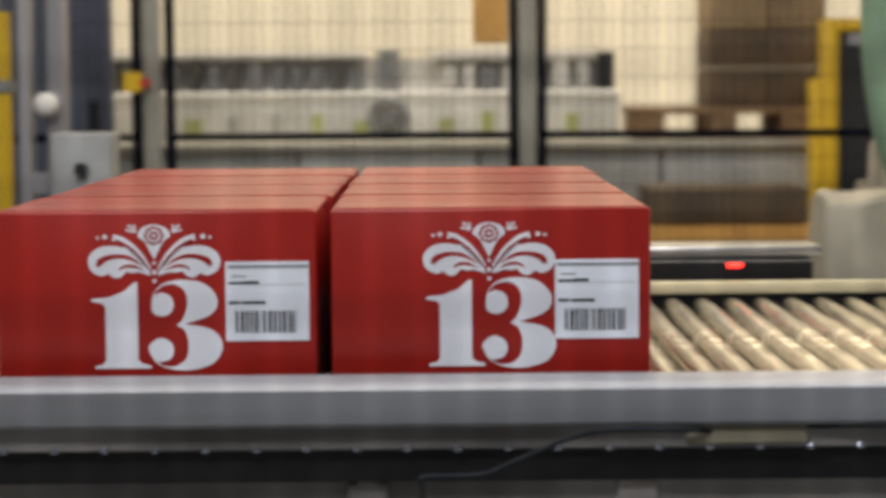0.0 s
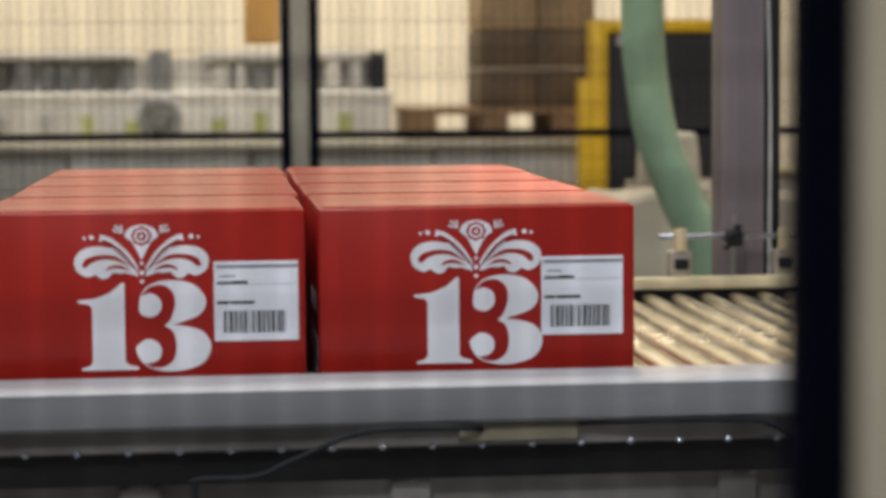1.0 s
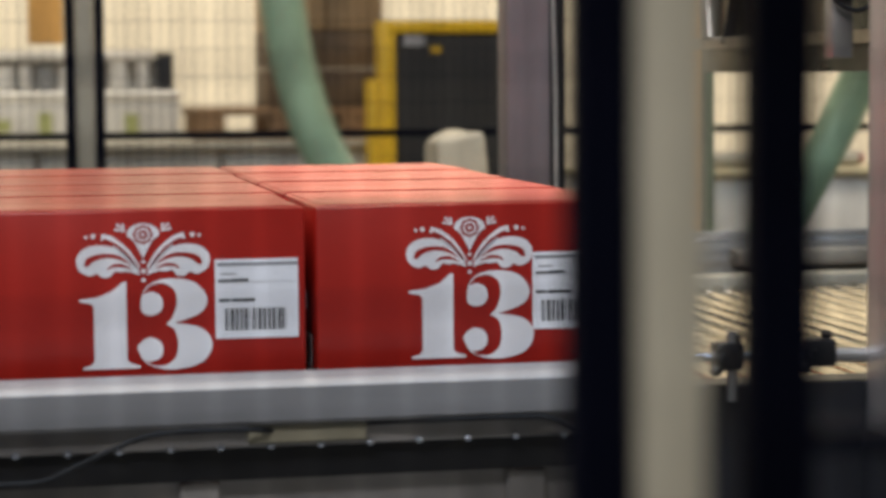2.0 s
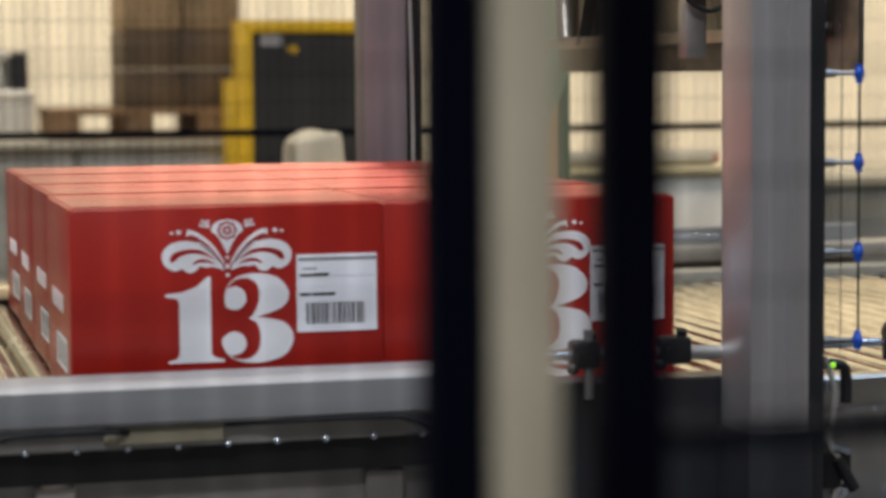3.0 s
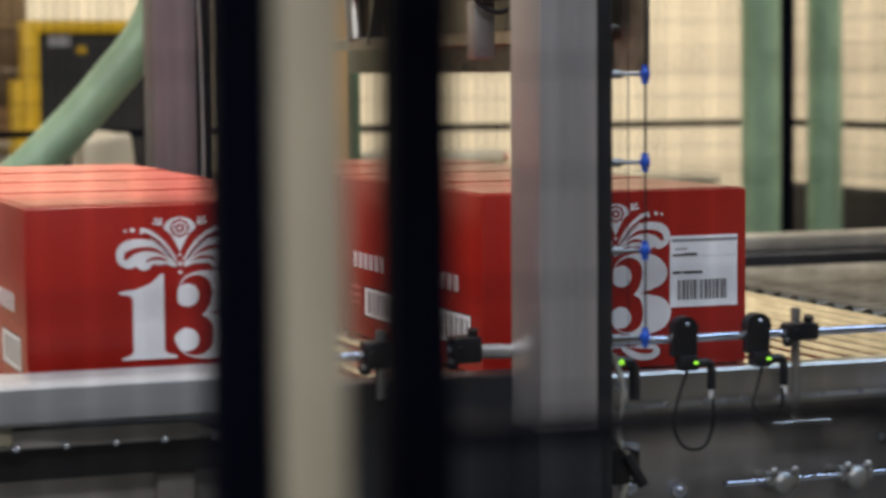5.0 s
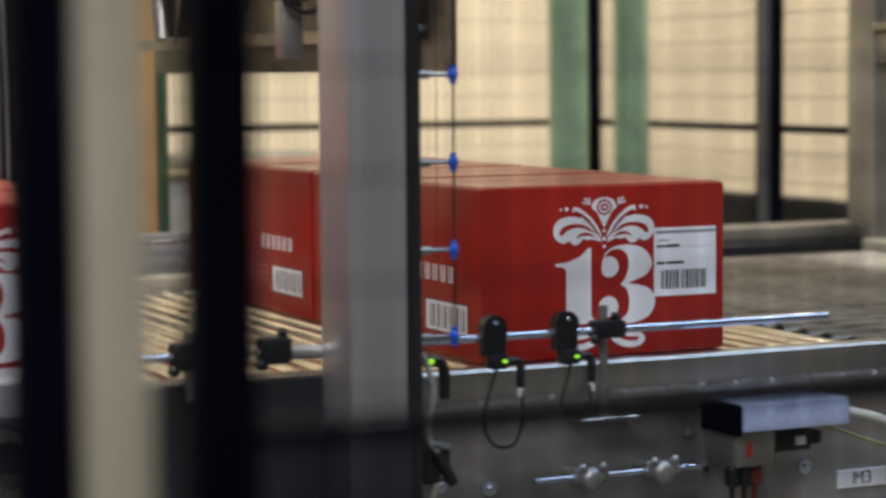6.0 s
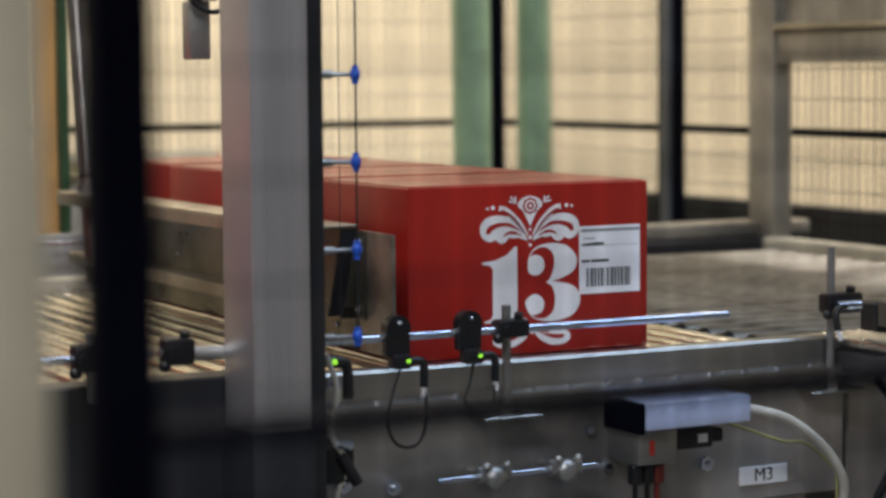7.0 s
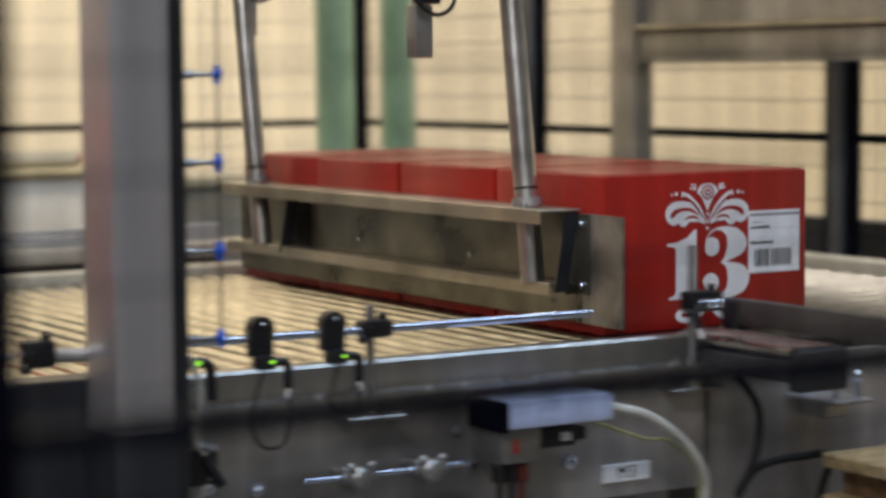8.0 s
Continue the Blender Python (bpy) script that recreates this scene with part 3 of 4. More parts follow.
NEAR_Y = 1.0
fence_panel("black framed wire mesh safety fence near the lens", -0.72, 0.2905, 0.1, 2.1, NEAR_Y, "x", (), "near fences", 0.022, 0.055, 0.0009, 0.0295, 0.015)
fence_panel("black framed wire mesh safety gate near the lens", 0.3468, 1.45, 0.1, 2.1, NEAR_Y, "x", (1.0785,), "near fences", 0.022, 0.055, 0.0009, 0.0335, 0.011)


def fence_post(x, y, w, d, h, material, label, group):
    b = B()
    bx(b, x, x + w, y - d / 2, y + d / 2, 0.01, h, 0.004, 2)
    p = tagged(part("fence_post", b, material), label, "post", group)
    b = B(); bx(b, x - 0.03, x + w + 0.03, y - d / 2 - 0.03, y + d / 2 + 0.03, 0, 0.01)
    part("foot_plate", b, material, p)
    return p


fence_post(0.292, NEAR_Y, 0.0318, 0.04, 2.15, BEIGE_POST, "grey-beige painted steel fence post", "near fence posts")
fence_post(-0.762, NEAR_Y, 0.039, 0.04, 2.15, BEIGE_POST, "grey-beige painted steel fence post", "near fence posts")
fence_post(1.453, NEAR_Y, 0.039, 0.04, 2.15, BEIGE_POST, "grey-beige painted steel fence post", "near fence posts")

FAR_Y, SIDE_X = 6.0, 3.34
for u0, u1 in ((-2.2, -0.8), (-0.74, 0.215), (0.262, 1.72), (1.77, 3.31)):
    fence_panel("black wire mesh fence panel behind the line", u0, u1, 0.12, 2.1, FAR_Y, "x", (1.092,), "far fence panels", r=0.001, rail=0.02)
for x in (-0.795, 0.217, 1.724):
    fence_post(x, FAR_Y, 0.042, 0.05, 2.15, FAR_POST, "grey steel post of the far mesh fence", "far fence posts")
fence_post(3.315, FAR_Y, 0.045, 0.05, 2.15, BLACK_PAINT, "black steel corner post of the far mesh fence", "far fence posts")
for u0, u1 in ((5.022, 5.96), (3.782, 4.978), (2.4, 3.738)):
    fence_panel("black wire mesh fence panel beside the palletiser", u0, u1, 0.12, 2.1, SIDE_X, "y", (1.092,), "far fence panels", r=0.0013, rail=0.02)
for y in (5.0, 3.76):
    fence_post(SIDE_X - 0.025, y, 0.05, 0.04, 2.15, SIDE_POST, "grey steel post of the far mesh fence", "far fence posts")


# ---- gantry frame ----
def gantry():
    g = base("steel_gantry", (0, 0, 0), "heavy stained grey steel frame beside the roller table", "machine frame")
    for y in (4.14, 2.2):
        b = B(); bx(b, 3.049, 3.1, y, y + 0.1, 0.012, 2.4, 0.005, 2)
        part("post", b, RUST_BEAM, g)
    b = B(); bx(b, 3.055, 3.095, 2.3, 4.14, 1.281, 1.345, 0.005, 2)
    part("beam", b, RUST_BEAM, g)
    b = B(); bx(b, 3.04, 3.105, 2.3, 4.14, 1.346, 1.36, 0.002, 1)
    part("top_flange", b, FLANGE_STEEL, g)
    b = B(); bx(b, 3.048, 3.102, 2.3, 4.14, 1.272, 1.28, 0.002, 1)
    part("bottom_flange", b, RUST_BEAM, g)
    b = B(); bx(b, 3.07, 3.082, 2.3, 4.14, 1.361, 2.3, 0.002, 1)
    part("upper_plate", b, RUST_BEAM, g, "stained grey steel plate above the beam")


gantry()


# ---- pusher: a long plate on two tubes ----
def pusher():
    p = base("pusher", (0, 0, 0), "steel pusher plate hanging from two tubes", "pusher")
    y0, y1 = 2.693, 4.0
    b = B(); bx(b, -0.008, -0.003, y0 + 0.11, y1, 0.0, 0.17, 0.001, 1)
    part("face_plate", b, PLATE_STEEL, p, "dull steel face plate")
    # two folded angles: a top sheet with a lip turned down at its outer edge
    for z, w, lip, e0, e1 in ((0.178, 0.078, 0.023, 2.806, 3.93), (0.062, 0.045, 0.02, 2.83, 3.97)):
        b = B(); bx(b, -0.008 - w, -0.008, e0, e1, z - 0.004, z, 0.0012, 1)
        bx(b, -0.008 - w, -0.004 - w, e0, e1, z - lip, z - 0.003, 0.0012, 1)
        part("flange", b, FLANGE_STEEL, p)
    # the near end of the plate is folded a little outwards
    b = B()
    prism(b, [(-0.004, y0 + 0.1095), (-0.009, y0 + 0.1095), (-0.013, y0), (-0.008, y0)], 0.0, 0.17)
    # paler than the face plate: the light on the fold is in the colour
    part("end_sheet", b, mat("worn_lit_end_sheet", (0.36, 0.335, 0.3), 0.4, 0.8, var=0.28, scale=16, bump=0.1), p, "worn end of the plate, bent outwards, paler as if lit")
    for y in (2.812, 3.74):
        b = B(); bx(b, -0.034, -0.0085, y, y + 0.004, 0.045, 0.173)
        bx(b, -0.0135, -0.0115, y - 0.032, y - 0.0005, 0.045, 0.17)
        part("end_bracket", b, PLATE_STEEL, p, "dull folded end bracket")
        b = B()
        strap = [b.verts.new((x, w, q)) for w in (y - 0.004, y) for x, q in ((-0.034, 0.172), (-0.012, 0.172), (-0.034, 0.05), (-0.056, 0.05))]
        for f in ((0, 1, 2, 3), (7, 6, 5, 4), (0, 4, 5, 1), (1, 5, 6, 2), (2, 6, 7, 3), (3, 7, 4, 0)):
            b.faces.new([strap[i] for i in f])
        part("strap", b, NIGHT_PAINT, p, "dark slanting strap")
    for y, lean in ((2.871, 0.135), (3.81, 0.163)):
        at = lambda z: (-0.05, y + lean * z, z)
        b = B(); cyl(b, at(0.06), at(1.6), 0.0188, 20)
        tube_ob = part("hanger_tube", b, STEEL, p)
        b = B(); cyl(b, at(0.178), at(0.192), 0.0235, 18)
        part("clamp_collar", b, ZINC, tube_ob)
        b = B(); cyl(b, at(0.205), at(0.209), 0.0192, 18)
        part("ring_mark", b, BLACK_PLASTIC, tube_ob)
        for dx, dy in ((-0.026, -0.03), (0.024, 0.03)):
            b = B(); cyl(b, (-0.05 + dx, at(0.18)[1] + dy, 0.178), (-0.05 + dx, at(0.18)[1] + dy, 0.186), 0.006, 6)
            part("flange_bolt", b, ZINC, tube_ob)
    for x, y, z in ((-0.016, 2.795, 0.155), (-0.016, 2.795, 0.06), (-0.01, 3.13, 0.085), (-0.01, 3.51, 0.09), (-0.01, 2.88, 0.03)):
        b = B(); ball(b, (x, y, z), 0.005, 10, 6)
        part("screw", b, CHROME, p)
    return p


PUSHER = pusher()


# ---- hoses ----
def hose(pts, r, label, rib=0.035, steps=120):
    # rings at even steps along the way
    fine, ring, run = smooth_path(pts, steps), [], 0.0
    for a, c in zip(fine, fine[1:]):
        run += (c - a).length
        if run >= 0.0095:
            ring.append(c)
            run = 0.0
    b = B()
    tube(b, ring, r, 16, 1, rib)
    return tagged(part("hose", b, GREEN_HOSE), label, "hose", "green hoses")


for hx, hr in ((3.052, 0.056), (3.26, 0.05)):
    hose([(hx + 0.004 * math.sin(k * 0.9), 5.6, 0.4 * k) for k in range(14)], hr, "pale green ribbed suction hose hanging upright", 0.03, 60)
# two hoses that travel with the overhead gripper
HOSE_BENT = hose([(0.02, 0, 5.35), (0.0, 0, 2.6), (-0.005, 0, 1.8), (0.0, 0, 1.42), (0.006, 0, 1.28), (0.032, 0, 1.125), (0.085, 0, 0.99), (0.14, 0, 0.87), (0.17, 0, 0.7)], 0.048, "smooth pale green hose, bent at its lower end", 0.006)
HOSE_SLANT = hose([(0.3, 0, 5.38), (0.25, 0, 2.4), (0.185, 0, 1.62), (0.135, 0, 1.42), (0.085, 0, 1.33), (0.0, 0, 1.24), (-0.088, 0, 1.155), (-0.19, 0, 1.07), (-0.3, 0, 0.99), (-0.38, 0, 0.85)], 0.047, "pale green ribbed hose slanting down from the gripper", 0.018)


# ---- pusher carriage and overhead gantry ----
def pusher_carriage():
    c = base("pusher_carriage", (0, 0, 0), "travelling carriage with small air cylinders", "carriage")
    b = B(); bx(b, -0.2, 0.12, 2.8, 4.1, 1.98, 2.06, 0.006, 1)
    part("cross_beam", b, GREY_PAINT, c)
    for y, x, z in ((3.05, -0.152, 1.279), (3.9, -0.04, 1.327)):
        b = B(); bx(b, x - 0.017, x + 0.017, y - 0.016, y + 0.016, z, z + 0.085, 0.004, 2)
        cyl(b, (x, y, z + 0.08), (x, y, 1.99), 0.012, 12)
        part("air_cylinder", b, ZINC, c, "small grey air cylinder")
        b = B(); bx(b, x - 0.02, x + 0.024, y - 0.03, y - 0.014, z + 0.085, z + 0.13, 0.003, 1)
        part("fitting", b, BLACK_PLASTIC, c)
        b = B(); tube(b, [(x - 0.028, y - 0.03, z + 0.14), (x - 0.024, y - 0.035, z + 0.09), (x + 0.01, y - 0.035, z + 0.068), (x + 0.042, y - 0.035, z + 0.085), (x + 0.046, y - 0.03, z + 0.14), (x + 0.03, y - 0.02, z + 0.3)], 0.0035, 8, 6)
        part("air_line", b, CABLE, c)
    return c


CARRIAGE = pusher_carriage()


def overhead_gantry():
    g = base("overhead_gantry", (0, 0, 0), "overhead steel gantry carrying the pusher", "gantry")
    for y in (2.99, 3.93):
        b = B(); bx(b, 0.9, 2.6, y - 0.05, y + 0.05, 2.06, 2.2, 0.005, 1)
        part("rail", b, GREY_PAINT, g)
        for x in (1.0, 2.5):
            b = B(); bx(b, x - 0.04, x + 0.04, y - 0.04, y + 0.04, 2.2, 5.2)
            part("hanger", b, GREY_PAINT, g)


overhead_gantry()


# ---- light barrier on the machine post ----
def light_barrier():
    s = base("light_barrier", (1.18, 2.59, 0), "black light barrier strip with blue thread guides", "sensor strip")
    b = B(); bx(b, -0.012, 0.014, -0.02, 0.04, 0.0, 2.7, 0.004, 2)
    part("housing", b, NIGHT_PAINT, s)
    b = B(); bx(b, 0.0142, 0.0165, -0.006, 0.02, 0.7, 2.6)
    part("window_strip", b, GREY_PAINT, s, "dark glossy window strip")
    for z in (1.256, 1.143, 1.029, 0.916):
        b = B(); cyl(b, (0.01, 0.0, z), (0.068, 0.0, z), 0.0028, 10)
        cyl(b, (0.018, 0, z), (0.034, 0, z), 0.0055, 10)
        pin = part("pin", b, ZINC, s)
        b = B(); ball(b, (0.066, -0.004, z), 0.0095, 14, 10, (0.72, 0.8, 1.0))
        cyl(b, (0.066, -0.004, z - 0.0122), (0.066, -0.004, z + 0.0122), 0.0045, 10)
        part("thread_guide", b, BLUE_PLASTIC, pin, "bright blue plastic thread guide")
    for x, thick in ((0.046, 0.0006), (0.0665, 0.0014)):
        b = B(); cyl(b, (x, 0.004 if x < 0.06 else -0.004, 0.9), (x, 0.004 if x < 0.06 else -0.004, 2.4), thick, 6)
        part("thread", b, CABLE, s)


light_barrier()


# ---- sensor rods along the outfeed conveyor ----
GREEN_LED = glow("green_lamp", (0.4, 1.0, 0.05), 0.9)
RED_LED = glow("red_lamp", (1.0, 0.03, 0.02), 6.0)


def black_clamp(name, parent, x, y, z, w=0.046, h=0.024):
    b = B()
    bx(b, x - w / 2, x + w / 2, y - 0.014, y + 0.016, z - h / 2, z + h / 2, 0.006, 2)
    cyl(b, (x - w / 4, y - 0.02, z), (x - w / 4, y - 0.012, z), 0.006, 10)
    cyl(b, (x + w / 4, y, z + h / 2 - 0.002), (x + w / 4, y - 0.003, z + h / 2 + 0.008), 0.007, 10)
    ball(b, (x - w * 0.45, y - 0.006, z - h / 2), 0.008, 10, 6)
    return part(name, b, BLACK_PLASTIC, parent, "black plastic clamp")


def sensor_rod(x0, x1, z, label):
    r = base("sensor_rod", (0, 0, 0), label, "guide rod", "sensor rods")
    b = B(); cyl(b, (x0, 2.66, z), (x1, 2.66, z), 0.0058, 16)
    part("rod", b, CHROME, r)
    return r


def photo_sensor(x, z):
    y = 2.652
    s = base("photo_sensor", (x, y, z), "black photoelectric sensor with a green lamp on a rod", "sensor", "photo sensors")
    b = B()
    cyl(b, (0, -0.006, 0.014), (0, 0.012, 0.014), 0.0185, 20)
    bx(b, -0.0183, 0.0183, -0.0045, 0.0105, -0.022, 0.014, 0.002, 1)
    bx(b, -0.012, 0.016, -0.016, 0.008, -0.04, -0.02, 0.004, 2)
    part("housing", b, BLACK_PLASTIC, s)
    b = B(); ball(b, (0, -0.008, 0.022), 0.0035, 10, 6)
    part("screw", b, CHROME, s)
    b = B(); ball(b, (0.009, -0.017, -0.029), 0.0028, 10, 6, (1.2, 0.8, 0.9))
    part("signal_lamp", b, GREEN_LED, s, "glowing green lamp")
    b = B(); tube(b, [(0.012, -0.012, -0.03), (0.028, -0.012, -0.03), (0.034, -0.012, -0.037), (0.034, -0.012, -0.066)], 0.0058, 10, 5)
    plug = part("elbow_plug", b, BLACK_PLASTIC, s)
    b = B(); cyl(b, (0.034, -0.012, -0.066), (0.035, -0.012, -0.079), 0.0042, 10)
    part("plug_tip", b, LABEL_PAPER, plug, "pale plug tip")
    return s


def loop_cable(x, z, drop, w):
    b = B()
    tube(b, [(x + w, 2.638, z), (x + w * 0.98, 2.635, z - drop * 0.55), (x + w * 0.62, 2.633, z - drop * 0.92), (x, 2.632, z - drop), (x - w * 0.6, 2.633, z - drop * 0.88),
             (x - w * 0.9, 2.636, z - drop * 0.5), (x - w * 0.55, 2.64, z + 0.0), (x - w * 0.1, 2.645, z + 0.03)], 0.0022, 8, 8)
    return tagged(part("cable", b, CABLE), "thin black sensor cable hanging in a loop", "cable", "sensor cables")


def stand_rod(parent, x, y, z0, z1, foot):
    b = B(); cyl(b, (x, y, z0), (x, y, z1), 0.0066, 14)
    ob = part("upright", b, ZINC, parent)
    b = B(); bx(b, x - foot, x + foot, y - 0.024, y + 0.045, z0 - 0.003, z0 + 0.003, 0.002, 1)
    cyl(b, (x, y, z0), (x, y, z0 + 0.012), 0.011, 6)
    part("foot_plate", b, STEEL, ob)


def outfeed_fittings():
    rod = sensor_rod(1.2, 1.881, 0.9015, "chromed rod carrying photo sensors beside the cartons")
    black_clamp("clamp", rod, 1.516, 2.66, 0.903, 0.05, 0.025)
    stand_rod(rod, 1.516, 2.672, 0.778, 0.934, 0.046)
    photo_sensor(1.336, 0.9)
    photo_sensor(1.446, 0.9)
    loop_cable(1.34, 0.83, 0.075, 0.031)
    loop_cable(1.452, 0.83, 0.035, 0.024)
    left = sensor_rod(1.0, 1.105, 0.9015, "chromed guide rod stub with a black clamp")
    black_clamp("clamp", left, 1.024, 2.66, 0.903, 0.042, 0.036)
    black_clamp("clamp", left, 0.9, 2.655, 0.903, 0.036, 0.036)
    b = B(); cyl(b, (1.045, 2.66, 0.899), (1.1, 2.66, 0.897), 0.0095, 14)
    part("sleeve", b, ZINC, left, "dull round sleeve on the rod")
    b = B(); cyl(b, (0.84, 2.66, 0.9015), (0.99, 2.66, 0.9015), 0.0056, 12)
    part("rod", b, CHROME, left)
    b = B(); cyl(b, (0.905, 2.652, 0.846), (0.905, 2.652, 0.934), 0.0066, 12)
    part("upright", b, ZINC, left)
    right = base("clamp_stand", (0, 0, 0), "steel clamp stand with a black lever clamp", "clamp stand")
    stand_rod(right, 2.089, 2.685, 0.771, 0.99, 0.05)
    black_clamp("clamp", right, 2.098, 2.672, 0.905, 0.066, 0.032)
    b = B(); cyl(b, (2.078, 2.655, 0.903), (2.118, 2.652, 0.903), 0.0075, 12)
    part("cross_screw", b, CHROME, right)
    b = B(); tube(b, [(2.09, 2.65, 0.902), (2.072, 2.645, 0.9), (2.066, 2.643, 0.888), (2.068, 2.64, 0.868)], 0.0055, 10, 5)
    lever = part("lever", b, BLACK_PLASTIC, right)
    b = B(); cyl(b, (2.068, 2.64, 0.868), (2.073, 2.639, 0.853), 0.004, 10)
    part("lever_tip", b, LABEL_PAPER, lever)
    # adjusting rod with wing knobs
    k = base("adjusting_rod", (0, 0, 0), "threaded rod with chromed wing knobs on the side panel", "adjusting rod")
    b = B(); cyl(b, (1.391, 2.64, 0.703), (1.653, 2.64, 0.703), 0.0045, 12)
    part("rod", b, CHROME, k)
    for x in (1.476, 1.59):
        b = B()
        ball(b, (x, 2.632, 0.7), 0.0175, 16, 10, (1, 0.7, 1))
        for s in (-1, 1):
            cyl(b, (x + s * 0.014, 2.64, 0.704), (x + s * 0.024, 2.64, 0.704), 0.0125, 6)
            ball(b, (x + s * 0.016, 2.628, 0.718), 0.006, 10, 6)
        knob = part("wing_knob", b, ZINC, k, "chromed wing knob")
        b = B(); cyl(b, (x, 2.64, 0.7), (x, 2.704, 0.7), 0.008, 10)
        part("stud", b, ZINC, knob)
    for x, z in ((1.275, 0.699), (1.35, 0.688), (1.87, 0.675), (1.262, 0.84)):
        b = B(); cyl(b, (x, 2.705, z), (x, 2.693, z), 0.0115, 6)
        ball(b, (x, 2.693, z), 0.006, 10, 6)
        tagged(part("hex_bolt", b, CHROME), "bright hexagon bolt in the side panel", "bolt", "hexagon bolts")


outfeed_fittings()


def drive_box():
    d = base("drive_unit", (0, 0, 0), "conveyor drive unit under a folded silver cover", "drive unit")
    b = B(); bx(b, 1.703, 1.881, 2.6, 2.703, 0.751, 0.79, 0.003, 2)
    part("cover", b, mat("pale_cover_sheet", (0.55, 0.64, 0.98), 0.28, 0.1, var=0.08, bump=0.06), d, "folded bluish silver cover")
    # black sheet added for the dark inside of the cover's open end
    b = B(); bx(b, 1.694, 1.702, 2.603, 2.703, 0.745, 0.7895, 0.002, 1)
    part("end_cap", b, BLACK_PAINT, d)
    b = B(); bx(b, 1.702, 1.769, 2.622, 2.704, 0.697, 0.748, 0.004, 2)
    gear = part("gearbox", b, ZINC, d, "grey cast gearbox")
    b = B(); bx(b, 1.721, 1.728, 2.6195, 2.623, 0.712, 0.733)
    part("warning_mark", b, mat("red_mark", (0.5, 0.03, 0.02), 0.5), gear)
    b = B(); bx(b, 1.769, 1.84, 2.635, 2.68, 0.712, 0.742, 0.004, 2)
    bx(b, 1.838, 1.862, 2.64, 2.675, 0.718, 0.737, 0.003, 1)
    plug = part("connector", b, BLACK_PLASTIC, d, "black connector block")
    b = B(); bx(b, 1.812, 1.828, 2.633, 2.636, 0.721, 0.733)
    part("tag", b, LABEL_PAPER, plug)
    for i, x in enumerate((1.708, 1.728, 1.745)):
        b = B(); bx(b, x - 0.008, x + 0.008, 2.63, 2.65, 0.668, 0.697, 0.003, 1)
        cyl(b, (x, 2.64, 0.67), (x, 2.64, 0.62), 0.004, 8)
        part("plug", b, mat("red_plug", (0.14, 0.015, 0.01), 0.5) if i == 2 else BLACK_PLASTIC, d)
    for x, z in ((1.70, 0.685), (1.669, 0.742)):
        b = B(); cyl(b, (x, 2.706, z), (x, 2.696, z), 0.007, 6)
        part("bolt", b, CHROME, d)
    b = B(); tube(b, [(1.875, 2.63, 0.768), (1.9, 2.61, 0.765), (1.95, 2.6, 0.748), (2.01, 2.6, 0.705), (2.05, 2.605, 0.655), (2.062, 2.62, 0.6), (2.055, 2.66, 0.4), (2.05, 2.68, 0.0)], 0.0068, 12, 8)
    tagged(part("conduit", b, GREY_CABLE), "pale grey flexible conduit drooping from the drive", "cable", "conveyor cables")
    b = B(); tube(b, [(1.85, 2.66, 0.752), (1.9, 2.64, 0.733), (1.96, 2.63, 0.711), (2.0, 2.63, 0.705), (2.04, 2.625, 0.672), (2.06, 2.63, 0.62), (2.06, 2.66, 0.3), (2.05, 2.69, 0.0)], 0.0024, 8, 8)
    tagged(part("earth_wire", b, mat("yellow_green_wire", (0.36, 0.34, 0.15), 0.5)), "thin yellow-green earth wire", "cable", "conveyor cables")
    b = B(); tube(b, [(1.22, 2.63, 0.89), (1.235, 2.628, 0.84), (1.228, 2.63, 0.78), (1.25, 2.63, 0.74), (1.235, 2.635, 0.69), (1.24, 2.64, 0.6), (1.235, 2.64, 0.0)], 0.004, 8, 8)
    tagged(part("cable", b, GREY_CABLE), "grey cable running down beside the light barrier", "cable", "conveyor cables")
    v = base("valve_block", (1.238, 2.64, 0.735), "small black valve block with a brass fitting", "valve")
    b = B(); bx(b, -0.018, 0.022, -0.012, 0.064, -0.02, 0.03, 0.004, 2)
    cyl(b, (0.0, -0.014, 0.02), (0.022, -0.02, -0.02), 0.008, 10)
    part("body", b, BLACK_PLASTIC, v)
    b = B(); cyl(b, (-0.004, -0.012, 0.034), (0.016, -0.016, 0.03), 0.006, 10)
    part("fitting", b, CHROME, v)
    e = base("elbow_connector", (1.245, 2.655, 0.87), "black elbow connector with a green lamp", "connector")
    b = B(); tube(b, [(-0.022, 0, 0.006), (0.0, -0.004, 0.006), (0.014, -0.006, -0.002), (0.016, -0.006, -0.045)], 0.0075, 10, 5)
    part("body", b, BLACK_PLASTIC, e)
    b = B(); ball(b, (-0.005, -0.01, 0.006), 0.004, 8, 6)
    part("signal_lamp", b, GREEN_LED, e)


drive_box()


